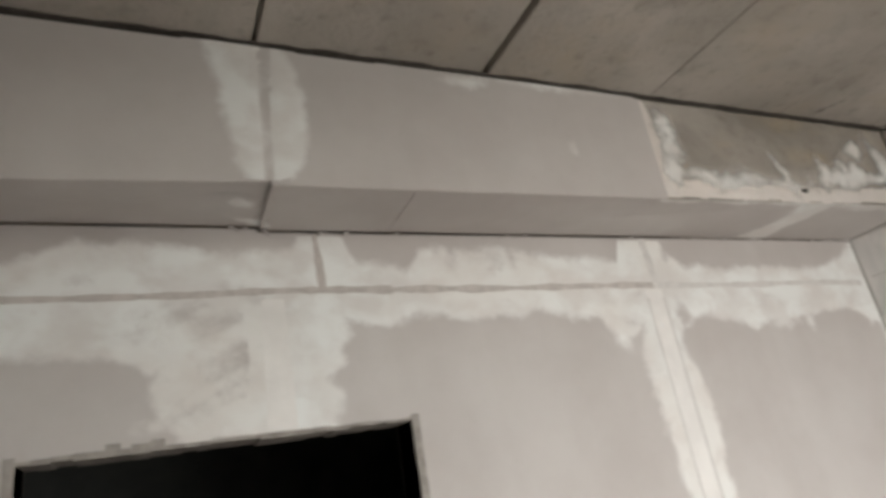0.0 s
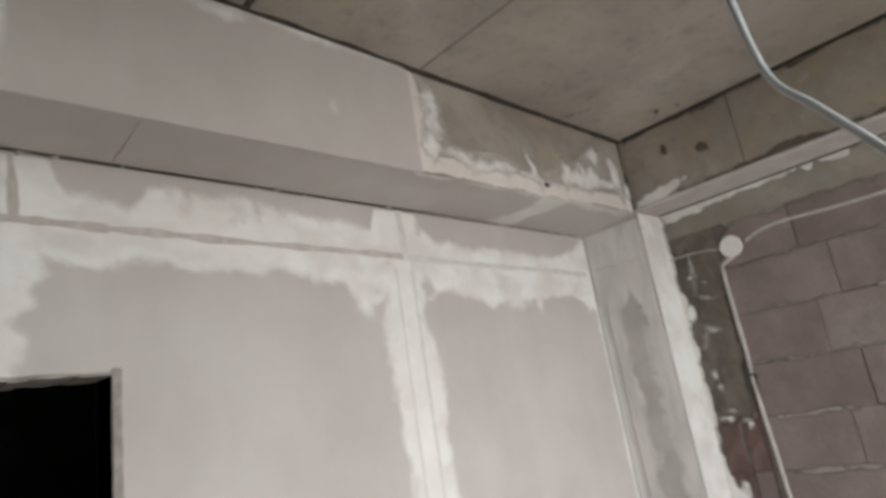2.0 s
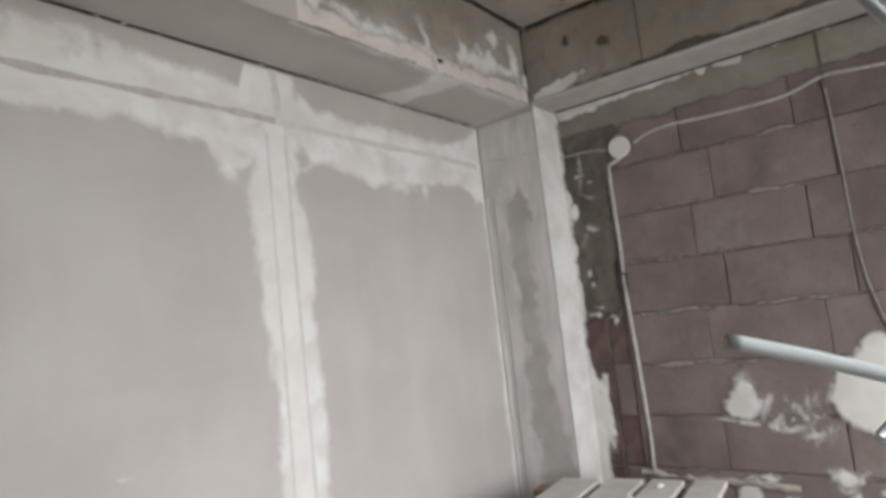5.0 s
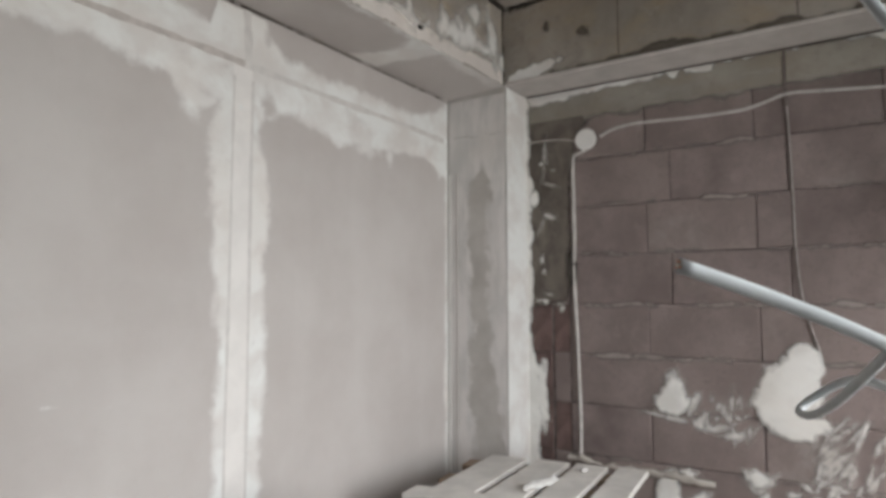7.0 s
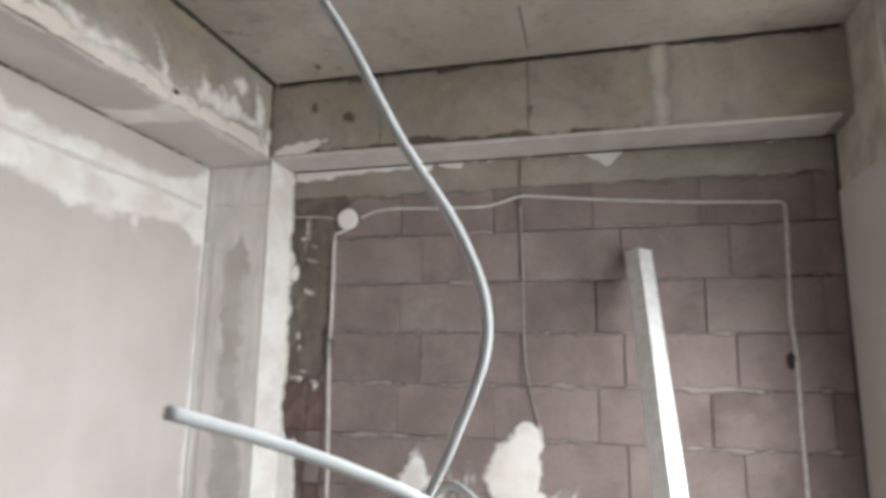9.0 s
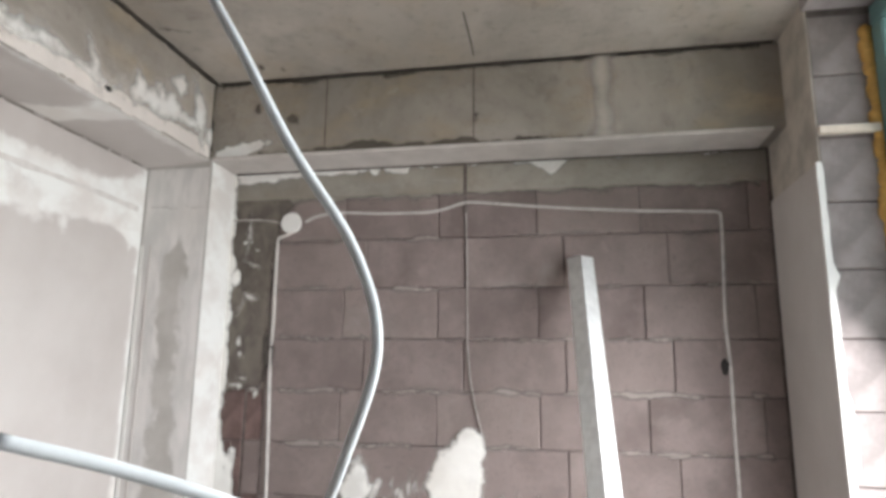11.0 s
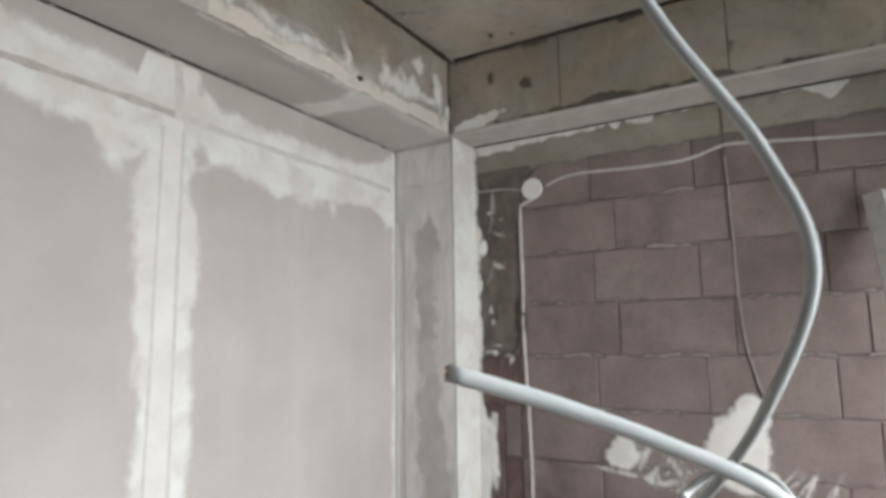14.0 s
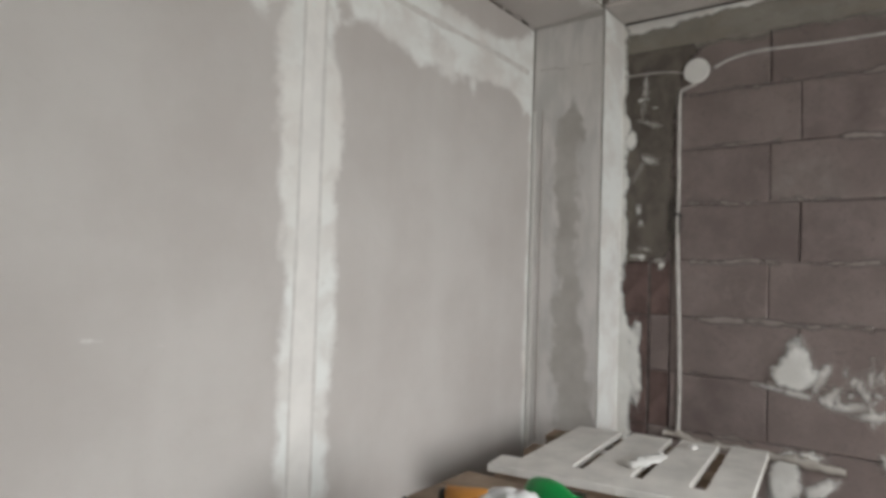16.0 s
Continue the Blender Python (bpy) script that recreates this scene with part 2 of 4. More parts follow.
def fbm(u, v, scale, seed=0.0, octaves=4):
    return noise.fractal(Vector((u * scale + seed, v * scale - seed, seed * 0.37)), 0.9, 2.1, octaves)


def layer(name, parent, material, put, u0, u1, v0, v1, depth, step=0.009, ragged=0.012, feather=0.028, thick=0.0022, seed=1.0, label="", scale=11.0):
    """A thin spread coat: depth(u, v) tells how far a place lies inside it (metres, minus outside)."""
    nu, nv = int((u1 - u0) / step) + 1, int((v1 - v0) / step) + 1
    cover = np.zeros((nu, nv))
    for i in range(nu):
        for j in range(nv):
            u, v = u0 + i * step, v0 + j * step
            wu, wv = ragged * 1.1 * fbm(u, v, scale * 0.8, seed + 31), ragged * 1.1 * fbm(u, v, scale * 0.8, seed + 47)
            d = depth(u + wu, v + wv)
            if d > -0.06:
                d += ragged * (fbm(u, v, scale, seed) + 0.5 * fbm(u, v, scale * 4, seed + 5, 2))
                cover[i, j] = min(1.0, max(0.0, 0.5 + d / (2 * feather)))
    idx, verts, vals, faces = {}, [], [], []

    def vert(i, j):
        if (i, j) not in idx:
            c = cover[i, j]
            u, v = u0 + i * step, v0 + j * step
            h = 0.0007 + thick * c * c * (3 - 2 * c) + 0.0006 * c * fbm(u, v, 25, seed + 9, 2)
            idx[(i, j)] = len(verts)
            verts.append(put(u, v, -h))
            vals.append(c)
        return idx[(i, j)]

    for i in range(nu - 1):
        for j in range(nv - 1):
            if cover[i:i + 2, j:j + 2].max() > 0.02:
                faces.append((vert(i, j), vert(i + 1, j), vert(i + 1, j + 1), vert(i, j + 1)))
    me = bpy.data.meshes.new(name)
    me.from_pydata(verts, [], faces)
    me.attributes.new("cover", "FLOAT", "POINT").data.foreach_set("value", vals)
    bm = bmesh.new()
    bm.from_mesh(me)
    bmesh.ops.recalc_face_normals(bm, faces=bm.faces)
    bm.to_mesh(me)
    bm.free()
    for p in me.polygons:
        p.use_smooth = True
    me.materials.append(material)
    ob = new(name, me)
    ob.parent = parent
    return tagged(ob, label)


def between(u, v, us, lo, hi):
    if u < us[0] or u > us[-1]:
        return -1.0
    return min(v - float(np.interp(u, us, lo)), float(np.interp(u, us, hi)) - v)


def oval(u, v, cu, cv, ru, rv, turn=0.0):
    c, s = math.cos(radians(turn)), math.sin(radians(turn))
    a, b = ((u - cu) * c + (v - cv) * s) / ru, (-(u - cu) * s + (v - cv) * c) / rv
    return (1 - math.hypot(a, b)) * min(ru, rv)


def on_north(u, v, h):
    return (u, h, v)


def on_beam(u, v, h):
    return (u, BEAM_Y + h, v)


def on_column(u, v, h):
    return (COL_X + h, u, v)


def on_east(u, v, h):
    return (h, u, v)


# ---- structure ----
CEIL, BEAM_Z, BEAM_Y, COL_X, LINTEL_Z = 2.838, 2.485, -0.285, -0.2, 2.385
WEST, SOUTH, STUB = -4.6, -2.42, -0.445
DOOR_L, DOOR_R, DOOR_T = -3.02, -2.195, 1.978

thing("floor", boxed(WEST - 0.2, 0.3, SOUTH - 0.4, 0.1, -0.15, 0.0), M_SCREED, "bare grey cement screed floor", "floor", kind="structure")

# ceiling of concrete planks with open joints
bm = bmesh.new()
edges = [(WEST - 0.2, 0.004), (-3.78, 0.004), (-3.175, 0.006), (-2.568, 0.006), (-1.956, 0.010), (-1.370, 0.0022), (-0.78, 0.0008), (0.3, 0.004)]
for (a, ga), (b, gb) in zip(edges, edges[1:]):
    box(bm, a + ga, b - gb, SOUTH - 0.4, 0.1, CEIL, CEIL + 0.10, 0.003)
box(bm, WEST - 0.2, 0.3, SOUTH - 0.4, 0.1, CEIL + 0.03, CEIL + 0.16)
thing("ceiling", bm, M_CEIL, "raw grey concrete ceiling with dark open joints", "ceiling", kind="structure")

ceiling = bpy.data.objects["ceiling"]

# north wall: core with the door opening, plasterboards as pieces
bm = bmesh.new()
for a in ((WEST, DOOR_L, 0, BEAM_Z), (DOOR_R, 0.2, 0, BEAM_Z), (DOOR_L, DOOR_R, DOOR_T, BEAM_Z)):
    box(bm, a[0], a[1], 0.0125, 0.11, a[2], a[3])
wall_north = thing("wall_north", bm, M_CONC, "plasterboard partition wall with white filled joints", "wall", kind="structure")
SEAM, V1, V2 = 2.318, -2.512, -1.302
g = 0.0015
for outline in (
    [(WEST, 0), (DOOR_L, 0), (DOOR_L, DOOR_T), (V1 - g, DOOR_T), (V1 - g, SEAM - g), (WEST, SEAM - g)],
    [(DOOR_R, 0), (V2 - g, 0), (V2 - g, SEAM - g), (V1 + g, SEAM - g), (V1 + g, DOOR_T + 0.004), (DOOR_R, DOOR_T)],
    [(V2 + g, 0), (COL_X, 0), (COL_X, SEAM - g), (V2 + g, SEAM - g)],
    [(WEST, SEAM + g), (-2.387 - g, SEAM + g), (-2.387 - g, BEAM_Z - 0.006), (-2.535, BEAM_Z - 0.006), (-2.54, BEAM_Z + 0.004), (WEST, BEAM_Z + 0.004)],
    [(-2.383 + g, SEAM + g), (-1.287 - g, SEAM + g), (-1.287 - g, BEAM_Z - 0.006), (-2.383 + g, BEAM_Z - 0.006)],
    [(-1.283 + g, SEAM + g), (COL_X, SEAM + g), (COL_X, BEAM_Z - 0.006), (-1.283 + g, BEAM_Z - 0.006)],
):
    part("plasterboard", prism(outline, on_north, 0.0125), M_BOARD, wall_north)

UP_U = (-4.6, -3.07, -2.94, -2.74, -2.62, -2.46, -2.43, -2.33, -2.30, -2.15, -2.10, -1.84, -1.62, -1.42, -1.40, -1.24, -1.20, -1.15, -0.45, -0.29, -0.20)
UP_V = (2.42, 2.40, 2.44, 2.44, 2.42, 2.43, 2.485, 2.485, 2.40, 2.365, 2.435, 2.432, 2.41, 2.39, 2.485, 2.485, 2.42, 2.365, 2.365, 2.41, 2.46)
LO_U = (-4.6, -3.06, -2.88, -2.81, -2.78, -2.42, -2.36, -2.33, -2.22, -2.13, -1.99, -1.74, -1.55, -1.48, -1.40, -1.20, -1.08, -0.89, -0.61, -0.40, -0.24, -0.20)
LO_V = (2.20, 2.19, 2.19, 2.18, 2.20, 2.22, 2.24, 2.24, 2.22, 2.25, 2.225, 2.25, 2.21, 2.14, 2.17, 2.17, 2.21, 2.16, 2.18, 2.22, 2.14, 2.12)
BARE = ((-2.007, 2.430, 0.013, 0.034, -8), (-2.055, 2.445, 0.010, 0.022, 0), (-1.815, 2.425, 0.013, 0.034, 6), (-1.90, 2.445, 0.022, 0.012, 0), (-2.20, 2.41, 0.03, 0.02, 10), (-1.212, 2.405, 0.012, 0.026, 0), (-1.40, 1.915, 0.007, 0.018, 0), (-1.425, 2.19, 0.035, 0.012, -20), (-1.205, 2.20, 0.022, 0.05, 10), (-2.29, 2.10, 0.02, 0.012, 30), (-2.34, 2.06, 0.018, 0.02, 0), (-2.315, 2.175, 0.02, 0.010, 0), (-2.36, 2.13, 0.012, 0.02, 0))
DRIPS = ((-0.271, 2.15, 0.012, 0.035, 0), (-0.30, 2.19, 0.03, 0.02, 0), (-0.616, 2.165, 0.014, 0.022, 0), (-1.475, 2.155, 0.02, 0.03, 10), (-2.41, 2.01, 0.03, 0.02, 30), (-2.75, 2.035, 0.03, 0.008, 12), (-0.75, 2.165, 0.05, 0.012, 0), (-1.38, 1.62, 0.01, 0.03, 0))
STRIP_Z = (0, 1.02, 1.23, 1.37, 1.47, 1.6, 1.72, 1.8, 1.96, 2.07, 2.2)
STRIP_L = (-1.37, -1.37, -1.38, -1.372, -1.362, -1.37, -1.40, -1.385, -1.412, -1.405, -1.38)
STRIP_R = (-1.22, -1.22, -1.22, -1.205, -1.21, -1.212, -1.222, -1.205, -1.20, -1.235, -1.21)


def fingers(u, reach, pitch, seed):
    """Short brush ends along an edge."""
    a = fbm(u, 0.0, pitch, seed, 2)
    return reach * max(0.0, a) ** 0.7 - 0.35 * reach * max(0.0, fbm(u, 3.0, pitch * 0.5, seed + 2, 2))


def wall_filler(u, v):
    lo = float(np.interp(u, LO_U, LO_V)) - fingers(u, 0.014, 9.0, 3.0) * (1.4 if u > -0.65 else 1.0)
    up = float(np.interp(u, UP_U, UP_V)) + fingers(u, 0.009, 9.0, 8.0)
    d = min(v - lo, up - v)
    for cu, cv, ru, rv, turn in BARE:
        d = min(d, -oval(u, v, cu, cv, ru, rv, turn))
    for cu, cv, ru, rv, turn in DRIPS:
        d = max(d, oval(u, v, cu, cv, ru, rv, turn))
    d = max(d, between(v, u, STRIP_Z, STRIP_L, STRIP_R))
    d = max(d, between(v, u, (1.90, 2.0, 2.05, 2.09, 2.13, 2.16, 2.20, 2.30), (-2.70, -2.72, -2.77, -2.785, -2.775, -2.82, -2.90, -2.9), (-2.40, -2.385, -2.37, -2.39, -2.345, -2.36, -2.33, -2.33)))
    if -2.86 < u < -2.58 and v < 2.30:  # long trowel marks
        d = min(d, 0.012 + 0.024 * fbm(u * 0.5 + v * 0.2, v * 2.2 - u * 0.9, 6.0, 13.0))
    d = min(d, max(0.012, 0.03 + 0.04 * fbm(u, v * 3.0, 3.0, 19.0)))
    d = max(d, min(u + 0.222, -0.19 - u))  # along the corner
    if DOOR_L - 0.002 < u < DOOR_R + 0.002 and v < DOOR_T + 0.002:
        return -1.0
    return d


layer("joint_filler", wall_north, M_PUTTY, on_north, -3.5, COL_X - 0.001, 0.7, BEAM_Z - 0.012, wall_filler, 0.0075, 0.011, 0.032, label="white joint filler with ragged edges", scale=7.0)
layer("scratch", wall_north, M_PUTTY, on_north, -1.95, -1.55, 1.34, 1.48,
      lambda u, v: 0.0004 - 0.7 * abs(v - float(np.interp(u, (-1.815, -1.77, -1.68, -1.63, -1.605), (1.390, 1.386, 1.371, 1.375, 1.396)))) - 0.4 * max(0.0, abs(u + 1.797) - 0.016 if u < -1.73 else abs(u + 1.645) - 0.03),
      0.004, 0.004, 0.006, 0.0008, 61.0, "thin white scratches")


def ribbon(name, parent, material, points, width, seed, label=""):
    """A slightly uneven bare line left along a joint, its shade coloured in."""
    line = smooth_line([(u, 0, v) for u, v in points], 24)
    bm = bmesh.new()
    rows = []
    for i, q in enumerate(line):
        d = (line[min(i + 1, len(line) - 1)] - line[max(i - 1, 0)]).normalized()
        n = Vector((-d.z, 0, d.x)) * width * (0.5 + 0.28 * fbm(q.x, q.z, 14, seed, 3))
        m = Vector((-d.z, 0, d.x)) * 0.0012 * fbm(q.x, q.z, 6, seed + 3, 2)
        rows.append([bm.verts.new((q.x + m.x + s * n.x, -0.0036 - 0.0006 * (s == 0), q.z + m.z + s * n.z)) for s in (-1, 0, 1)])
    for a, b in zip(rows, rows[1:]):
        for k in (0, 1):
            bm.faces.new((a[k], a[k + 1], b[k + 1], b[k]))
    return part(name, bm, material, parent, label, smooth=True)


M_SEAM = plain("bare joint line with ridge shade", (0.60, 0.555, 0.525), 0.9, 0, 0.22, 30, 0.3)
M_SEAM2 = plain("thin filler line with groove shade", (0.71, 0.69, 0.665), 0.9, 0, 0.12, 30, 0.2)
ribbon("joint_line", wall_north, M_SEAM, [(-3.6, 2.322), (-3.0, 2.314), (-2.7, 2.316), (-2.45, 2.322), (-2.2, 2.318)], 0.018, 2.0)
ribbon("joint_line", wall_north, M_SEAM, [(-2.2, 2.318), (-1.8, 2.314), (-1.42, 2.315), (-1.30, 2.312)], 0.019, 3.0)
ribbon("joint_line", wall_north, M_SEAM2, [(-1.28, 2.312), (-0.9, 2.306), (-0.5, 2.308), (-0.24, 2.302)], 0.020, 4.0)
ribbon("joint_line", wall_north, M_SEAM, [(-2.386, 2.325), (-2.390, 2.40), (-2.396, 2.477)], 0.020, 5.0)
ribbon("joint_line", wall_north, M_SEAM2, [(-1.288, 2.322), (-1.292, 2.40), (-1.297, 2.477)], 0.026, 6.0)
for du, w in ((-0.037, 0.010), (0.033, 0.011)):  # lines beside the tape, coloured as the grooves' shade
    ribbon("joint_line", wall_north, M_SEAM2, [(V2 + du, 0.6), (V2 + du * 1.06, 1.2), (V2 + du * 0.98, 1.7), (V2 + du * 0.96, 2.27)], w, 7.0 + du)
M_TAPED = plain("smooth filler over tape", (0.84, 0.82, 0.795), 0.8, 0, 0.10, 9, 0.15)
for outline in (  # paper tape bedded along the joints
    [(V2 - 0.035, 0.3), (V2 + 0.030, 0.3), (V2 + 0.030, 2.300), (V2 - 0.036, 2.300)],
    [(V1 - 0.030, DOOR_T + 0.01), (V1 + 0.040, DOOR_T + 0.01), (V1 + 0.028, 2.300), (V1 - 0.026, 2.300)],
):
    bm = prism(outline, lambda u, v, h: (u, -0.0033 + h, v), 0.003)
    part("joint_tape", bm, M_TAPED, wall_north, "smooth filled joint tape")

# torn edge of the door opening: jamb lining
bm = bmesh.new()
box(bm, DOOR_R, DOOR_R + 0.022, -0.003, 0.11, 0, DOOR_T + 0.014, 0.002)
jamb = thing("door_1", bm, plain("raw opening edge", (0.40, 0.37, 0.34), 0.9, 0, 0.4, 16, 0.5), "raw dark doorway opening with rough filled edges", "doorway", kind="structure")
part("jamb", boxed(DOOR_L - 0.02, DOOR_L, -0.003, 0.11, 0, DOOR_T + 0.014, bevel=0.002), jamb.data.materials[0], jamb)
bm = bmesh.new()
x = DOOR_L
rng = random.Random(4)
while x < DOOR_R - 0.005:
    w = min(rng.uniform(0.015, 0.06), DOOR_R - x)
    box(bm, x, x + w, -0.003 - rng.random() * 0.002, 0.11, DOOR_T - rng.random() * 0.006, DOOR_T + 0.004 + 0.003 * rng.random() + (0.016 if -2.98 < x < -2.76 else 0.0) * rng.random(), 0.001)
    x += w
part("lintel_edge", bm, jamb.data.materials[0], jamb)

# room behind the doorway; its unlit look is put into a dark wall colour
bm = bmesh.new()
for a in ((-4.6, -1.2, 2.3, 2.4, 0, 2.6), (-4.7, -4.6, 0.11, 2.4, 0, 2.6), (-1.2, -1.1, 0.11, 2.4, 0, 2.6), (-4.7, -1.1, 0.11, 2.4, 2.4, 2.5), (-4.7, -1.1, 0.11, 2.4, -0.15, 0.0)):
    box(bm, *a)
thing("wall_back_room", bm, M_DARK, "bare walls coloured dark for an unlit room", "wall", kind="structure")

# boxed beam along the north wall; its front edge sags a little to the west
def front_edge(u):
    return float(np.interp(u, (WEST, -3.05, -2.552), (2.40, 2.450, 2.472))) if u < -2.55 else float(np.interp(u, (-2.55, -1.44, COL_X), (2.463, 2.478, 2.502)))


def on_sag(u, v, h):
    rear = BEAM_Z + (0.010 if u < -2.533 else 0.0)
    return (u, v, rear + (front_edge(u) - rear) * v / BEAM_Y + h)


bm = boxed(WEST, 0.3, BEAM_Y + 0.055, 0.11, BEAM_Z + 0.028, CEIL)
beam_north = thing("beam_north", bm, M_CONC, "ceiling beam clad in plasterboard with one raw concrete end", "beam", kind="structure")
top = CEIL - 0.016
for a, b in ((WEST, -2.552), (-2.548, -1.425)):
    ends = [(a, front_edge(a)), (b, front_edge(b - 0.001))] if a > -3 else [(a, front_edge(a)), (-3.05, front_edge(-3.05)), (-2.552, 2.472)]
    part("plasterboard", prism([*ends, (ends[-1][0], top), (a, top)], on_beam, 0.0125), M_BOARD, beam_north)
M_GAPSHADE = plain("painted gap shade", (0.125, 0.11, 0.095), 0.95, 0, 0.4, 30, 0.5)


def gap_shade_line(name, parent, put, u0, u1, wide, seed, step=0.012):
    """A dark uneven strip along u that paints the shade of an open joint."""
    n = int((u1 - u0) / step) + 1
    us = [u0 + (u1 - u0) * i / (n - 1) for i in range(n)]
    out = [(u, -wide * (0.55 + 0.9 * max(-0.4, fbm(u, 0.0, 9.0, seed, 3)))) for u in us]
    return part(name, prism([*out, (u1, 0.02), (u0, 0.02)], put, 0.004), M_GAPSHADE, parent, "dark strip painting the shade of a gap")


gap_shade_line("joint_shade", beam_north, lambda u, v, h: (u, BEAM_Y + v, CEIL - 0.0025 + h), WEST, -1.425, 0.009, 3.0)
gap_shade_line("joint_shade", beam_north, lambda u, v, h: (u, BEAM_Y + v, CEIL - 0.0025 + h), -1.424, COL_X - 0.004, 0.006, 5.0)
rng = random.Random(5)
ragged_top = [(u, CEIL - 0.011 - 0.008 * rng.random()) for u in np.linspace(COL_X - 0.017, -1.423, 60)]
part("concrete_face", prism([(-1.423, front_edge(-1.423) + 0.002), (COL_X - 0.017, 2.503), *ragged_top], lambda u, v, h: (u, BEAM_Y + 0.006 + h, v), 0.014), M_CONC, beam_north, "bare stained concrete")
for outline in (
    [(WEST, 0), (-3.05, 0), (-3.05, BEAM_Y), (WEST, BEAM_Y)],
    [(-3.05, 0), (-2.535, 0), (-2.552, BEAM_Y), (-3.05, BEAM_Y)],
    [(-2.533, 0), (-2.192, 0), (-2.212, BEAM_Y), (-2.548, BEAM_Y)],
    [(-2.190, 0), (-0.742, 0), (-0.752, BEAM_Y), (-2.210, BEAM_Y)],
    [(-0.740, 0), (COL_X, 0), (COL_X, BEAM_Y), (-0.750, BEAM_Y)],
):
    part("soffit_board", prism([(u, max(min(v, -0.006), BEAM_Y + 0.0128)) for u, v in outline], on_sag, 0.0125), M_BOARD, beam_north)



def beam_filler(u, v):
    d = between(v, u, (2.47, 2.51, 2.59, 2.70, 2.79, 2.83), (-2.585, -2.615, -2.635, -2.645, -2.675, -2.69), (-2.515, -2.48, -2.457, -2.465, -2.50, -2.51))
    if abs(u + 2.553 - 0.03 * (v - 2.6)) < 0.014:
        d = min(d, -0.012 + 0.7 * abs(u + 2.553 - 0.03 * (v - 2.6)))
    return max(d, oval(u, v, -2.03, 2.80, 0.05, 0.012), oval(u, v, -1.72, 2.615, 0.004, 0.006), oval(u, v, -1.75, 2.825, 0.14, 0.010))


def strip_top(u):
    return float(np.interp(u, (-1.43, -1.3, -1.06, -0.91, -0.82, -0.76, -0.5, -0.3, -0.2), (2.550, 2.545, 2.550, 2.560, 2.552, 2.550, 2.556, 2.570, 2.575)))


def beam_strip(u, v):
    """A thin warm coat along the lower edge and up the board's end."""
    if v < front_edge(u) + 0.003:
        return -1.0
    return max(strip_top(u) - v, float(np.interp(v, (2.5, 2.6, 2.68, 2.78, 2.83), (-1.372, -1.385, -1.375, -1.39, -1.41))) - u)


PATCHES = ((-0.455, 2.708, 0.038, 0.036, 20), (-0.315, 2.655, 0.030, 0.082, 16), (-0.60, 2.590, 0.105, 0.034, 6), (-0.665, 2.620, 0.024, 0.038, 10), (-0.555, 2.630, 0.022, 0.030, 10), (-0.47, 2.605, 0.055, 0.030, -8), (-0.235, 2.585, 0.030, 0.026, 0), (-0.38, 2.600, 0.055, 0.016, 0), (-1.355, 2.755, 0.016, 0.020, 20), (-1.350, 2.700, 0.020, 0.016, 0), (-1.352, 2.660, 0.030, 0.055, 8), (-1.362, 2.585, 0.028, 0.045, 0), (-1.26, 2.563, 0.06, 0.012, -4), (-0.885, 2.59, 0.004, 0.014, 25), (-1.15, 2.552, 0.05, 0.006, 2), (-0.98, 2.560, 0.07, 0.008, -2))


def beam_end_filler(u, v):
    if v < front_edge(u) + 0.004:
        return -1.0
    d = max(oval(u, v, *p) for p in PATCHES) + 0.007
    if -1.34 < u < -0.86:
        d = max(d, 0.004 + 0.006 * fbm(u, 0.0, 12.0, 4.0, 2) - abs(v - strip_top(u) + 0.002))
    if abs(u + 0.81) < 0.05:
        d = min(d, math.hypot((u + 0.81) / 1.3, v - 2.545) - 0.016)
    return d


layer("joint_filler", beam_north, M_PUTTY, on_beam, -2.75, -1.44, 2.474, 2.83, beam_filler, 0.009, 0.006, seed=3.0, label="white joint filler")
M_STRIP = putty_material("warm thin coat", None, (0.74, 0.70, 0.665), (0.66, 0.62, 0.585), (0.2, 0.8))
layer("thin_coat", beam_north, M_STRIP, lambda u, v, h: (u, BEAM_Y + 0.005 + h * 1.4, v), -1.445, COL_X - 0.018, 2.484, 2.822, beam_strip, 0.008, 0.007, 0.014, 0.0022, 5.0, "thin pinkish coat along the beam's edge")
layer("joint_filler", beam_north, putty_material("filler patch on concrete", None, soft=(0.08, 1.0)), lambda u, v, h: (u, BEAM_Y + 0.001 + h * 1.3, v), -1.42, COL_X - 0.018, 2.484, 2.828, beam_end_filler, 0.007, 0.015, 0.030, 0.003, 6.0, "white joint filler over concrete", 17.0)
layer("joint_filler", beam_north, M_PUTTY, on_sag, -1.45, COL_X - 0.003, BEAM_Y + 0.001, -0.012,
      lambda u, v: max(between(v, u, (-0.29, -0.15, 0.0), (-0.84, -0.80, -0.86), (-0.66, -0.70, -0.72)), BEAM_Y + 0.012 - v, oval(u, v, -0.45, -0.27, 0.2, 0.03)), 0.009, 0.012, 0.03, 0.0015, 8.0, "white filler smears")
layer("joint_filler", beam_north, M_PUTTY, on_sag, -2.75, -2.3, BEAM_Y + 0.001, -0.012,
      lambda u, v: max(oval(u, v, -2.60, -0.16, 0.03, 0.018, 40), oval(u, v, -2.56, -0.05, 0.04, 0.015, 20)), 0.009, 0.016, 0.02, 0.0012, 9.0, "white filler smears")
# A black disc laid on the face; its colour stands for the hole's shade.
bm = bmesh.new()
bmesh.ops.create_cone(bm, segments=14, radius1=0.011, radius2=0.011, depth=0.004, cap_ends=True, matrix=pose(-0.812, BEAM_Y - 0.002, 2.533, 90, 0, 0) @ Matrix.Diagonal((1.3, 0.8, 1, 1)))
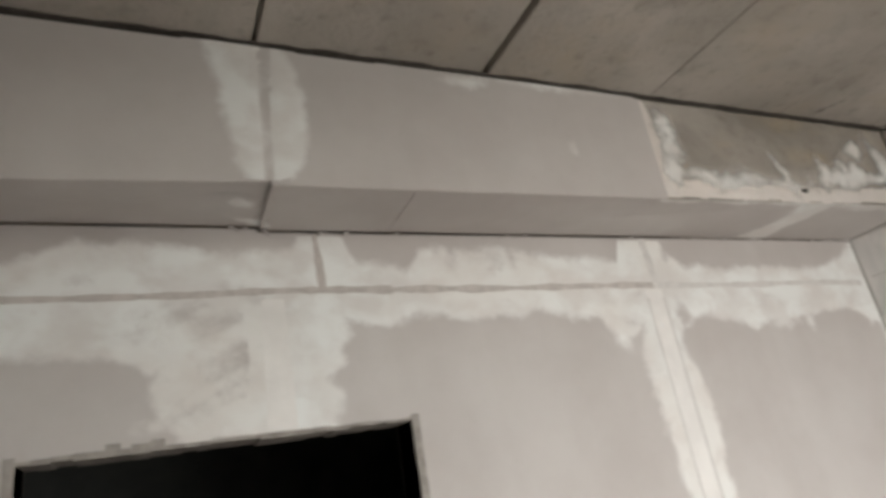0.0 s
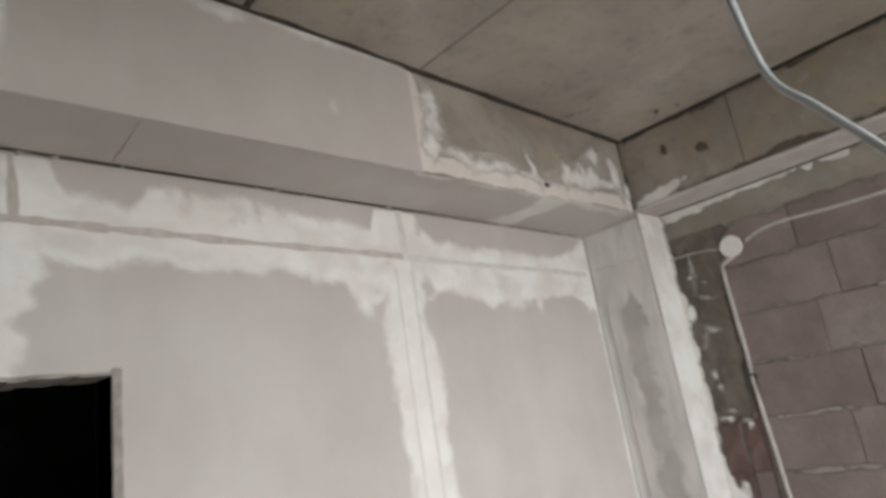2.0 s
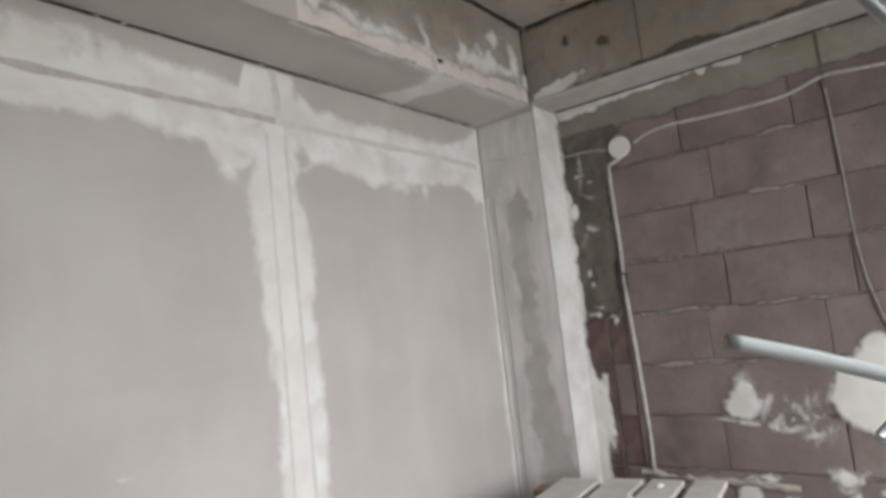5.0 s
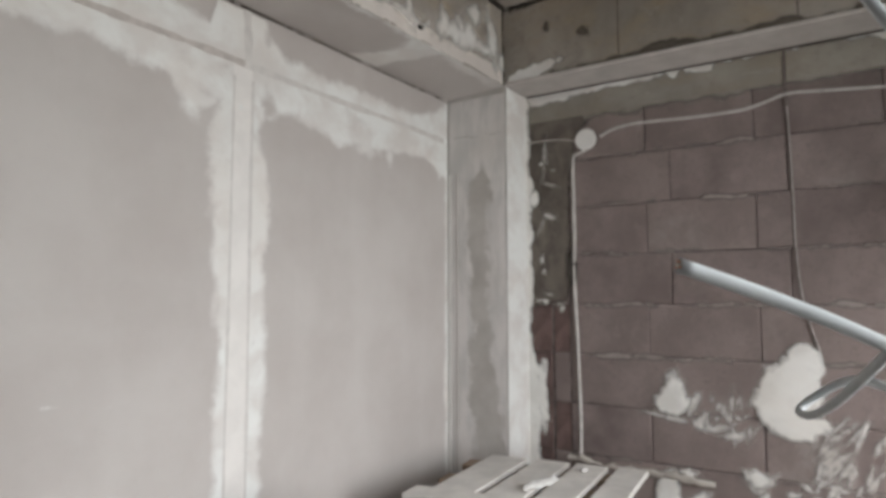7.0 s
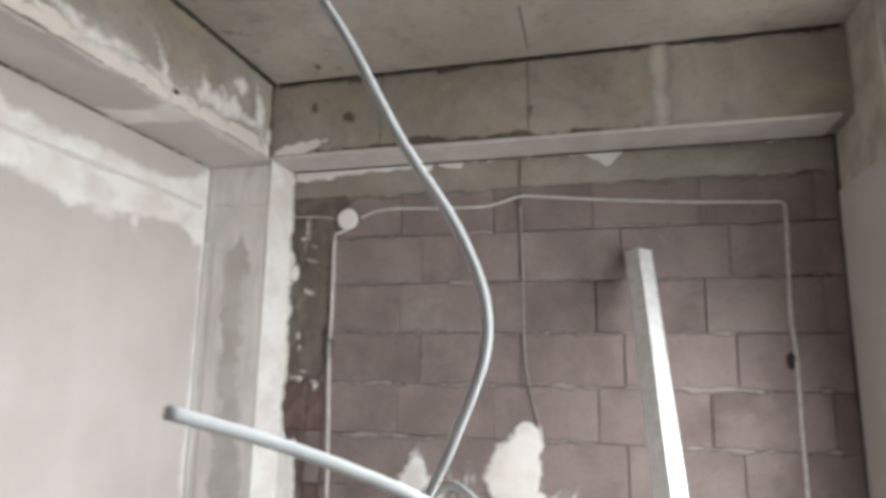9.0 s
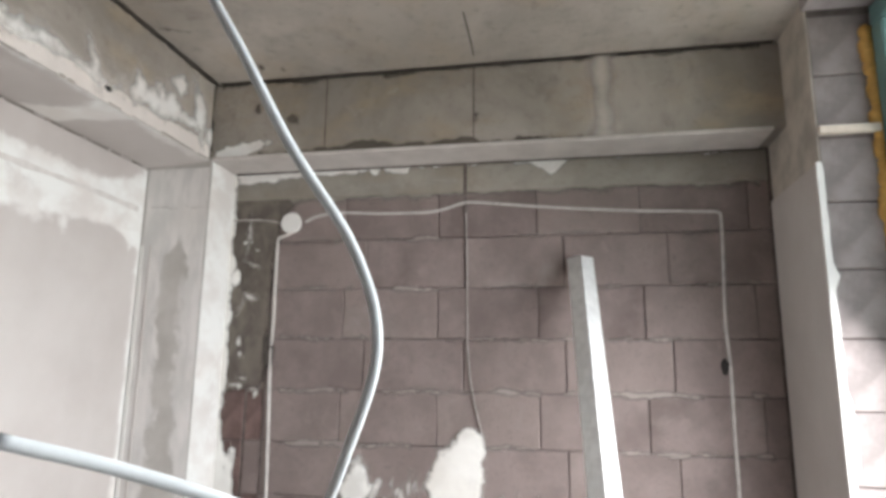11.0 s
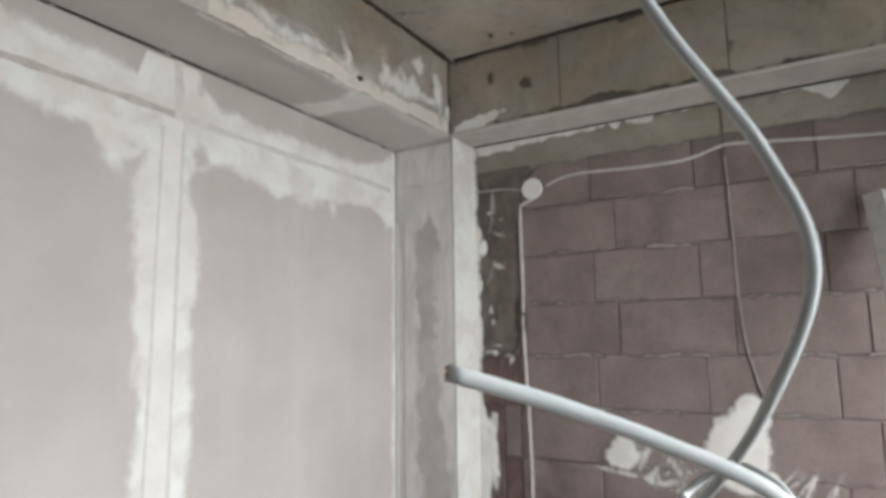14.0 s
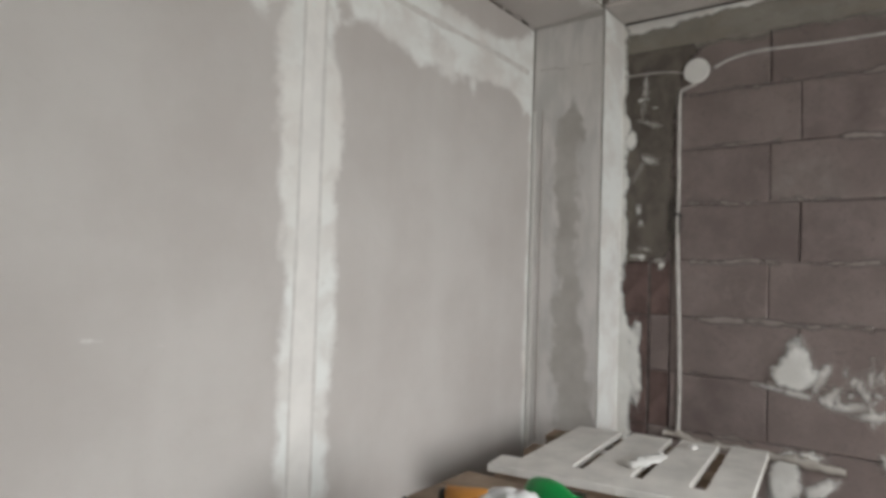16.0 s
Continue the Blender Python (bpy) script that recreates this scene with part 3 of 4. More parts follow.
part("hole_shade", bm, M_BLACK, beam_north, "black disc standing for a small hole's shade")

# filler crumbs bridging the gap between wall and soffit
bm = bmesh.new()
rng = random.Random(31)
u = -3.2
while u < COL_X - 0.02:
    r = rng.uniform(0.003, 0.007) if u < -0.85 else rng.uniform(0.004, 0.010)
    bmesh.ops.create_icosphere(bm, subdivisions=1, radius=r, matrix=pose(u, -0.006 - rng.random() * 0.004, BEAM_Z - 0.004 + (0.006 if u < -2.533 else 0.0) - rng.random() * 0.004, 0, rng.uniform(-40, 40), 0) @ Matrix.Diagonal((rng.uniform(1.0, 3.4), 0.7, 0.7, 1)))
    u += rng.expovariate(1 / (0.085 if u < -0.85 else 0.035)) + 0.008
part("filler_crumb", bm, M_BOARD, beam_north, "dried filler crumbs in the gap", smooth=True)

# corner column
M_COLFILL = putty_material("grey-white filler on column", lambda k: k.mix(k.span(k.noise(6, 5, 0.6), 0.3, 0.7), (0.45, 0.43, 0.405), (0.57, 0.55, 0.525)), (0.76, 0.735, 0.72), (0.61, 0.60, 0.585), (0.22, 0.72), (5, 5, 1.4))
bm = boxed(COL_X, 0.2, BEAM_Y + 0.002, 0.11, 0, 2.512, bevel=0.004)
column = thing("column_north_east", bm, M_COLFILL, "concrete corner column smeared with grey and white filler", "column", kind="structure")


def column_filler(u, v):
    if abs(v - 2.303 - 0.03 * (u + 0.15)) < 0.003:
        return -0.01
    grey = float(np.interp(v, (0.9, 1.12, 1.32, 1.5, 1.8, 1.98, 2.15), (-0.20, -0.195, -0.165, -0.165, -0.148, -0.158, -0.175)))
    return 0.022 * fbm(u * 1.6, v * 0.7, 12.0, 22.0, 3) + abs(u - grey) - float(np.interp(v, (0.9, 1.12, 1.28, 1.36, 1.6, 1.9, 2.12, 2.2, 2.5), (0.085, 0.076, 0.076, 0.052, 0.046, 0.053, 0.048, -0.03, -0.03)))


layer("smeared_filler", column, M_COLFILL, on_column, BEAM_Y + 0.004, -0.001, 0.5, BEAM_Z - 0.002, column_filler, 0.008, 0.018, 0.034, 0.002, 12.0, "smeared grey-white filler")
for y0, y1, mat, nm in ((-0.052, -0.044, M_BOARD, "edge_line"), (-0.018, -0.006, M_WHITE, "corner_bead")):
    part(nm, boxed(COL_X - 0.005, COL_X - 0.001, y0, y1, 0.3, 2.16), mat, column)
layer("corner_filler", column, M_PUTTY, lambda u, v, h: (u, BEAM_Y + h, v), COL_X + 0.001, 0.0, 0.5, 2.50,
      lambda u, v: min(0.045, u - COL_X + 0.035) if u < 0.2 else -1, 0.010, 0.01, 0.03, 0.002, 14.0, "white filler along the column edge")

# beam over the block wall
bm = boxed(COL_X, 0.3, SOUTH - 0.02, BEAM_Y + 0.053, 2.516, CEIL - 0.012, bevel=0.005)
box(bm, COL_X + 0.03, 0.3, SOUTH - 0.02, BEAM_Y + 0.053, CEIL - 0.02, CEIL)
beam_east = thing("beam_east", bm, M_CONC, "raw concrete beam with form marks over the block wall", "beam", kind="structure")
gap_shade_line("joint_shade", beam_east, lambda u, v, h: (COL_X + v, u, CEIL - 0.0025 + h), SOUTH + 0.002, BEAM_Y - 0.012, 0.0034, 9.0)
gap_shade_line("joint_shade", beam_east, lambda u, v, h: (COL_X - 0.001 + h, BEAM_Y + 0.018 + v, u), 2.545, CEIL - 0.004, 0.022, 11.0)
part("edge_board", boxed(COL_X - 0.011, -0.02, SOUTH + 0.03, BEAM_Y - 0.001, 2.503, 2.5155, bevel=0.0015), plain("pale board strip", (0.62, 0.585, 0.56), 0.85, 0, 0.15, 10, 0.15), beam_east, "pale plasterboard strip under the beam")
layer("edge_filler", beam_east, M_PUTTY_CONC, lambda u, v, h: (COL_X + h, u, v), SOUTH + 0.01, BEAM_Y - 0.012, 2.518, 2.60,
      lambda u, v: max( oval(u, v, -0.45, 2.545, 0.09, 0.022, -12), min(2.53 - v, u + 0.36), oval(u, v, -0.36, 2.53, 0.07, 0.03)), 0.008, 0.01, 0.012, 0.002, 16.0, "pale filler along the lower edge")
M_DARKMARK = putty_material("dark marks on concrete", None, (0.12, 0.105, 0.088), (0.16, 0.14, 0.12), (0.10, 1.05))
layer("dark_line", beam_east, M_DARKMARK, lambda u, v, h: (COL_X + h, u, v), -1.75, -0.48, 2.517, 2.60, lambda u, v: 2.518 + 0.028 * max(0.0, fbm(u, 0.0, 2.6, 5.0)) + (0.012 if -1.4 < u < -0.6 else 0.0) - v, 0.007, 0.010, 0.012, 0.0004, 18.0, "dark line along the lower edge")
# Stains, plus a top line that colours in the shade of the ceiling joint.
layer("dark_line", beam_east, M_DARKMARK, lambda u, v, h: (COL_X + h, u, v), SOUTH + 0.05, -0.30, 2.60, 2.826, lambda u, v: max(oval(u, v, -0.625, 2.655, 0.022, 0.022), oval(u, v, -0.48, 2.72, 0.012, 0.02), v - 2.822, oval(u, v, -1.36, 2.62, 0.01, 0.012)), 0.007, 0.012, 0.014, 0.0003, 19.0, "dark stains and painted shade of the ceiling joint")
gap_shade_line("crack", ceiling, lambda u, v, h: (u, -1.362 + 0.02 * (u + 0.3) + v * (1.0 if v < 0 else 0.1), CEIL - 0.0015 + h), -0.56, -0.26, 0.005, 13.0)
layer("soot_mark", ceiling, M_DARKMARK, lambda u, v, h: (u, v, CEIL - 0.0008 + h), -1.1, -0.22, -0.75, BEAM_Y - 0.01,
      lambda u, v: max(oval(u, v, -0.62, -0.36, 0.035, 0.008, -60), oval(u, v, -0.30, -0.52, 0.020, 0.008, 30), oval(u, v, -0.27, -0.60, 0.012, 0.006, 0)), 0.008, 0.012, 0.014, 0.0003, 23.0, "small dark soot marks")
# A streak of reflected light on the beam, painted as a paler colour.
M_LIGHTSTREAK = putty_material("faint painted light streak", None, (0.60, 0.565, 0.52), (0.54, 0.505, 0.465), (0.0, 1.0))
layer("light_streak", beam_east, M_LIGHTSTREAK, lambda u, v, h: (COL_X + h, u, v), -1.92, -1.74, 2.52, 2.83, lambda u, v: 0.03 - abs(u + 1.825), 0.01, 0.004, 0.04, 0.0008, 17.0, "painted streak of reflected light")
for y in (-0.762, -1.352):
    part("form_joint", boxed(COL_X - 0.0015, COL_X + 0.002, y - 0.0022, y + 0.0022, 2.53, CEIL - 0.004), M_MORTAR, beam_east)
# A dark rounded cap marks the spot on the beam's face.
bm = bmesh.new()
bmesh.ops.create_icosphere(bm, subdivisions=2, radius=0.020, matrix=pose(COL_X + 0.015, -0.625, 2.655) @ Matrix.Diagonal((0.8, 1.1, 1.2, 1)))
part("dark_spot", bm, M_MORTAR, beam_east, "dark round spot on the concrete")

# block wall
bm = boxed(0.0062, 0.3, SOUTH - 0.02, 0.1, 0, 2.52)
wall_east = thing("wall_east", bm, M_MORTAR, "unplastered wall of reddish grey building blocks", "wall", kind="structure")
part("concrete_lintel", boxed(-0.004, 0.02, SOUTH, BEAM_Y + 0.01, LINTEL_Z, 2.502, bevel=0.003), M_LINTEL, wall_east, "pale concrete lintel band")


def lintel_filler(u, v):
    d = v - float(np.interp(u, (-1.06, -1.05, -1.02, -0.96, -0.945, -0.9, -0.88, -0.85, -0.6, -0.4, -0.29), (2.52, 2.485, 2.482, 2.485, 2.51, 2.485, 2.51, 2.492, 2.488, 2.475, 2.46)))
    return max(d + 0.006, min(v - 2.445, 0.075 - 1.1 * (2.51 - v) - abs(u + 1.63)), v - 2.503)


layer("filler_drips", wall_east, putty_material("filler on lintel", None), lambda u, v, h: (-0.004 + h, u, v), SOUTH + 0.01, BEAM_Y - 0.001, 2.388, 2.5015, lintel_filler, 0.007, 0.012, 0.014, 0.003, 21.0, "white filler drips")

# wall of the window side, west wall
bm = bmesh.new()
WX0, WX1, WZ0, WZ1 = -2.6, STUB, 0.9, 2.80
for a in ((WEST, WX0, 0, CEIL), (WX0, WX1, 0, WZ0), (WX0, WX1, WZ1, CEIL)):
    box(bm, a[0], a[1], SOUTH - 0.34, SOUTH, a[2], a[3])
thing("wall_south", bm, M_PALE, "unplastered block wall round the window", "wall", kind="structure")
wall_stub = thing("wall_south_pier", boxed(STUB + 0.008, 0.3, SOUTH - 0.34, SOUTH - 0.016, 0, CEIL), M_MORTAR, "short block pier beside the window", "wall", kind="structure")
part("plaster", boxed(STUB + 0.004, 0.0, SOUTH - 0.016, SOUTH - 0.012, 2.0, CEIL), plain("grey rough plaster", (0.56, 0.51, 0.45), 0.9, 0, 0.35, 9, 0.4), wall_stub, "rough grey plaster")
thing("wall_west", boxed(WEST - 0.2, WEST, SOUTH - 0.4, 0.11, 0, CEIL), M_PALE, "plain pale grey wall", "wall", kind="structure")

# ---- window ----
window = empty("window_1", pose(0, 0, 0), "wide window with a film-covered frame set in foam", "window", kind="structure")
fy0, fy1 = SOUTH - 0.255, SOUTH - 0.185
for a in ((WX0 + 0.012, WX1 - 0.012, WZ0, WZ0 + 0.07), (WX0 + 0.012, WX1 - 0.012, WZ1 - 0.08, WZ1 - 0.01), (WX0 + 0.012, WX0 + 0.08, WZ0 + 0.07, WZ1 - 0.08), (WX1 - 0.08, WX1 - 0.012, WZ0 + 0.07, WZ1 - 0.08), (-1.56, -1.49, WZ0 + 0.07, WZ1 - 0.08)):
    part("window_frame", boxed(a[0], a[1], fy0, fy1, a[2], a[3], bevel=0.006), M_FRAME, window)
glass = bpy.data.materials.new("window glass")
glass.use_nodes = True
gt = glass.node_tree
gt.nodes.remove(gt.nodes["Principled BSDF"])
clear, shine, blend = gt.nodes.new("ShaderNodeBsdfTransparent"), gt.nodes.new("ShaderNodeBsdfGlossy"), gt.nodes.new("ShaderNodeMixShader")
clear.inputs[0].default_value = (0.93, 0.95, 0.94, 1)
shine.inputs["Roughness"].default_value, blend.inputs[0].default_value = 0.02, 0.05
gt.links.new(clear.outputs[0], blend.inputs[1])
gt.links.new(shine.outputs[0], blend.inputs[2])
gt.links.new(blend.outputs[0], gt.nodes["Material Output"].inputs[0])
for a, b in ((WX0 + 0.08, -1.56), (-1.49, WX1 - 0.08)):
    p = part("pane", boxed(a, b, fy0 + 0.03, fy0 + 0.036, WZ0 + 0.07, WZ1 - 0.08), glass, window)
    p.visible_shadow = False
bm = bmesh.new()
rng = random.Random(8)
z = 0.95
while z < 2.72:
    r = rng.uniform(0.012, 0.024)
    bmesh.ops.create_icosphere(bm, subdivisions=2, radius=r, matrix=pose(WX1 - 0.004, fy1 + 0.004 + rng.uniform(-0.006, 0.008), z) @ Matrix.Diagonal((0.8, 1.1, 1.5, 1)))
    z += r * 1.25
part("foam_seam", bm, M_FOAM, window, "orange expanding foam", smooth=True)
part("packing_strip", boxed(STUB - 0.024, STUB - 0.001, SOUTH - 0.18, SOUTH - 0.012, 2.388, 2.412, bevel=0.002), plain("pale wood strip", (0.72, 0.64, 0.55), 0.8, 0, 0.2, 20, 0.2), window, "pale wooden packing strip")

# loose plasterboard on the pier
board = thing("plasterboard_sheet", boxed(STUB + 0.008, -0.012, SOUTH - 0.0125, SOUTH, 0.0, 2.300, bevel=0.001), M_BOARD, "grey plasterboard sheet against the block pier", "plasterboard")
rng = random.Random(17)
jag = [(SOUTH - 0.015 - rng.random() * 0.004 - (0.013 if 1.42 < 0.04 * i < 1.62 or i % 9 == 4 else 0.0), 0.04 * i) for i in range(58)]
bead = prism([(SOUTH + 0.001, 0.0), *jag, (SOUTH - 0.014, 2.305), (SOUTH + 0.001, 2.305)], lambda u, v, h: (STUB - 0.005 + h, u, v), 0.012)
part("corner_bead", bead, M_WHITE, board, "white corner bead with plaster blobs")
layer("white_edge", board, M_PUTTY, lambda u, v, h: (STUB + 0.008 + h, u, v), SOUTH - 0.0125, SOUTH, 0.4, 2.30, lambda u, v: 0.03, 0.006, 0.004, 0.03, 0.004, 31.0, "bright filled edge")

# ---- things on the block wall ----
lid = bmesh.new()
bmesh.ops.create_cone(lid, segments=40, radius1=0.046, radius2=0.043, depth=0.008, cap_ends=True, matrix=pose(-0.016, -0.557, 2.280, 0, -90, 0))
bmesh.ops.bevel(lid, geom=[e for e in lid.edges], offset=0.0015, segments=1, affect="EDGES")
cap = thing("junction_box", lid, M_WHITE, "round white junction box lid on the block wall", "junction box", smooth=False)
bm = bmesh.new()
bmesh.ops.create_cone(bm, segments=32, radius1=0.042, radius2=0.042, depth=0.013, cap_ends=True, matrix=pose(-0.0058, -0.557, 2.280, 0, -90, 0))
part("collar", bm, M_WHITE, cap)


def wire(points, r, label, group="wall wires", material=M_WIRE, lift=0.0):
    return thing("wall_wire", tube(smooth_line([(-r * 0.6 - lift, y, z) for y, z in points], 6), r, 8), material, label, "wire", group, smooth=True)


wire([(-0.615, 2.285), (-0.66, 2.305), (-0.72, 2.316), (-0.80, 2.318), (-0.95, 2.310), (-1.13, 2.308), (-1.20, 2.318), (-1.296, 2.343), (-1.40, 2.335), (-1.557, 2.318), (-1.75, 2.300), (-1.945, 2.285), (-2.10, 2.278), (-2.215, 2.272)], 0.0062, "pale plastered wire running level along the block wall")
wire([(-2.205, 2.274), (-2.238, 2.268), (-2.247, 2.24), (-2.243, 2.05), (-2.236, 1.86), (-2.243, 1.70), (-2.240, 1.48), (-2.241, 1.26), (-2.238, 0.9), (-2.236, 0.3)], 0.0058, "pale plastered wire running down the block wall")
wire([(-0.555, 2.238), (-0.52, 2.225), (-0.498, 2.20), (-0.497, 2.05), (-0.499, 1.87), (-0.496, 1.70), (-0.505, 1.45), (-0.513, 1.15), (-0.510, 0.98)], 0.0075, "thick pale wire running down from the junction box")
wire([(-0.528, 2.275), (-0.47, 2.290), (-0.40, 2.298), (-0.29, 2.300)], 0.0046, "thin grey wire between column and junction box", material=plain("dull grey wire", (0.42, 0.39, 0.365), 0.8, 0, 0.3, 40, 0.2), lift=0.006)
wire([(-1.292, 2.345), (-1.296, 2.2), (-1.300, 2.0), (-1.302, 1.80), (-1.312, 1.66), (-1.332, 1.55), (-1.358, 1.45), (-1.37, 1.40)], 0.0040, "thin dusty grey wire down a groove in the blocks", material=plain("dusty grey wire", (0.36, 0.33, 0.315), 0.8, 0, 0.3, 40, 0.2))
# Black lumps on the wires; the right one stands for a dark junction hole.
for y, z, s in ((-0.497, 1.752, 1.0), (-2.225, 1.705, 1.6)):
    bm = bmesh.new()
    bmesh.ops.create_icosphere(bm, subdivisions=2, radius=0.011, matrix=pose(-0.002, y, z) @ Matrix.Diagonal((0.5, 0.8 * s, 2.2 * s ** 0.5, 1)))
    ob = thing("wire_clip", bm, M_BLACK, "small black lump round the wire", "clip", "wire clips")
    part("black_band", tube(smooth_line([(-0.006, y + 0.012, z + 0.012), (-0.015, y, z + 0.016), (-0.006, y - 0.013, z + 0.010)], 4), 0.004, 8), M_BLACK, ob)
# The groove's shade is a dark strip laid on the lintel, not a recess.
thing("groove_shade", boxed(-0.0068, -0.0042, -1.2965, -1.2865, 2.30, 2.506), M_MORTAR, "dark strip standing for the shade of a chased groove", "groove", kind="structure")


# thrown plaster on the blocks
def lump(name, cy, cz, blobs, label, seed):
    def d(u, v):
        return max(oval(u, v, cy + a, cz + b, ru, rv, tw) for a, b, ru, rv, tw in blobs)
    span_u = max(abs(b[0]) + b[2] for b in blobs) + 0.08
    span_v = max(abs(b[1]) + b[3] for b in blobs) + 0.08
    ob = empty(name, pose(0, 0, 0), label, "plaster", "plaster dabs")
    layer("plaster_coat", ob, M_DAB, lambda u, v, h: (-0.003 + h, u, v), cy - span_u, cy + span_u, cz - span_v, cz + span_v, d, 0.005, 0.013, 0.016, 0.007, seed)


M_DAB = putty_material("thrown white plaster", None, (0.84, 0.835, 0.81), (0.70, 0.69, 0.66), (0.12, 0.98))
lump("plaster_dab", -0.878, 1.272, ((0, 0, 0.048, 0.078, 8), (0.005, -0.035, 0.062, 0.045, 0)), "white plaster dab on the block wall", 41.0)
lump("plaster_dab", -1.27, 1.30, ((0.01, -0.01, 0.105, 0.135, 8), (-0.045, 0.10, 0.065, 0.065, 0), (-0.03, -0.11, 0.09, 0.045, 0)), "large white plaster patch on the block wall", 43.0)
M_SPLASH = putty_material("thin splashed plaster", None, (0.70, 0.685, 0.66), (0.42, 0.395, 0.37), (0.05, 1.05))


def splash(cy, cz, strokes, label, seed):
    ob = empty("plaster_dab", pose(0, 0, 0), label, "plaster", "plaster dabs")
    span_u = max(abs(b[0]) + max(b[2:4]) for b in strokes) + 0.04
    span_v = max(abs(b[1]) + max(b[2:4]) for b in strokes) + 0.04
    layer("plaster_coat", ob, M_SPLASH, lambda u, v, h: (-0.003 + h, u, v), cy - span_u, cy + span_u, cz - span_v, cz + span_v,
          lambda u, v: max(oval(u, v, cy + a, cz + b, ru, rv, tw) for a, b, ru, rv, tw in strokes), 0.0045, 0.007, 0.010, 0.003, seed)


rs = random.Random(8)
strokes = [(0.045, 0.045, 0.016, 0.050, 28), (0.015, -0.005, 0.013, 0.045, 40), (-0.03, -0.035, 0.040, 0.014, -12), (-0.075, -0.055, 0.045, 0.010, -8), (0.20, -0.005, 0.040, 0.008, 8), (0.12, -0.015, 0.030, 0.007, 0), (-0.10, 0.01, 0.022, 0.009, 20)]
strokes += [(rs.uniform(-0.16, 0.05), rs.uniform(-0.05, 0.075), rs.uniform(0.004, 0.010), rs.uniform(0.010, 0.026), rs.uniform(-10, 50)) for _ in range(22)]
splash(-1.0, 1.19, strokes, "thin feathery plaster smears on the block wall", 45.0)
strokes = [(0.19 + rs.uniform(-0.05, 0.04), -0.045 + rs.uniform(-0.05, 0.03), rs.uniform(0.012, 0.030), rs.uniform(0.006, 0.011), rs.uniform(-40, 30)) for _ in range(9)]
strokes += [(rs.uniform(-0.19, 0.03), rs.uniform(-0.08, 0.15), rs.uniform(0.004, 0.008), rs.uniform(0.015, 0.045), rs.uniform(10, 48)) for _ in range(34)]
strokes += [(rs.uniform(-0.12, 0.10), rs.uniform(-0.13, -0.04), rs.uniform(0.010, 0.030), rs.uniform(0.006, 0.012), rs.uniform(-20, 40)) for _ in range(10)]
splash(-1.36, 1.05, strokes, "splashed plaster strokes on the block wall", 47.0)
lump("plaster_dab", -0.85, 0.90, ((0, 0, 0.055, 0.085, 12), (-0.11, -0.01, 0.05, 0.02, -30), (-0.08, 0.075, 0.03, 0.018, 0), (-0.30, 0.10, 0.04, 0.03, 0), (-0.33, 0.03, 0.02, 0.03, 0)), "white plaster lump low on the block wall", 49.0)

M_CEMENT = putty_material("smeared dark cement", None, (0.17, 0.147, 0.125), (0.09, 0.076, 0.066), (0.15, 0.85), (4, 4, 3))
smear = empty("cement_smear", pose(0, 0, 0), "dark cement smear filling the wall beside the column", "cement", kind="structure")
layer("cement_coat", smear, M_CEMENT, lambda u, v, h: (-0.002 + h, u, v), -0.62, BEAM_Y - 0.001, 1.52, 2.385,
      lambda u, v: min(u - float(np.interp(v, (1.5, 1.7, 2.1, 2.2, 2.38), (-0.45, -0.48, -0.47, -0.50, -0.55))), v - 1.60), 0.009, 0.02, 0.02, 0.006, 51.0)
edge = empty("filler_ridge", pose(0, 0, 0), "ragged white filler ridge where column meets blocks", "filler", kind="structure")
layer("filler_coat", edge, M_DAB, lambda u, v, h: (-0.006 + h, u, v), -0.46, BEAM_Y + 0.0, 0.8, 2.50,
      lambda u, v: max(u - float(np.interp(v, (0.8, 1.0, 1.12, 1.22, 1.34, 1.40, 1.6, 2.06, 2.11, 2.16, 2.5), (-0.335, -0.335, -0.345, -0.35, -0.338, -0.312, -0.310, -0.305, -0.318, -0.300, -0.298))),
                       oval(u, v, -0.352, 1.22, 0.024, 0.14), oval(u, v, -0.36, 1.61, 0.012, 0.006), oval(u, v, -0.44, 1.585, 0.012, 0.012), oval(u, v, -0.318, 2.055, 0.022, 0.03), oval(u, v, -0.363, 2.205, 0.022, 0.006), oval(u, v, -0.412, 2.17, 0.018, 0.008, 25)),
      0.006, 0.010, 0.012, 0.006, 53.0)
specks = [(-0.373, 2.255, 0.006, 0.05, 4), (-0.40, 2.11, 0.020, 0.005, 20), (-0.352, 1.785, 0.005, 0.008, 30), (-0.365, 1.74, 0.005, 0.006, 0), (-0.357, 1.94, 0.006, 0.022, 30), (-0.39, 1.975, 0.018, 0.006, 35), (-0.385, 1.64, 0.014, 0.005, 10), (-0.43, 1.60, 0.012, 0.008, 0)]
layer("plaster_specks", edge, M_SPLASH, lambda u, v, h: (-0.0095 + h, u, v), -0.46, -0.31, 1.56, 2.34,
      lambda u, v: max(oval(u, v, *b) for b in specks), 0.005, 0.009, 0.014, 0.002, 54.0, "small pale plaster specks")
# A darker oval patch beside the thick wire.
layer("dark_patch", smear, putty_material("dark wall patch", None, (0.06, 0.052, 0.045), (0.075, 0.065, 0.056), (0.1, 1.0)), lambda u, v, h: (-0.0085 + h, u, v), -0.55, -0.43, 1.60, 1.90,
      lambda u, v: oval(u, v, -0.483, 1.755, 0.022, 0.09), 0.006, 0.006, 0.02, 0.0006, 55.0, "dark patch beside the wire")
M_SMEAR = putty_material("pale mortar smear", None, (0.30, 0.262, 0.245), (0.255, 0.22, 0.205), (0.2, 0.85))
joints = empty("joint_mortar", pose(0, 0, 0), "thin pale mortar smears along block joints", "mortar", kind="structure")
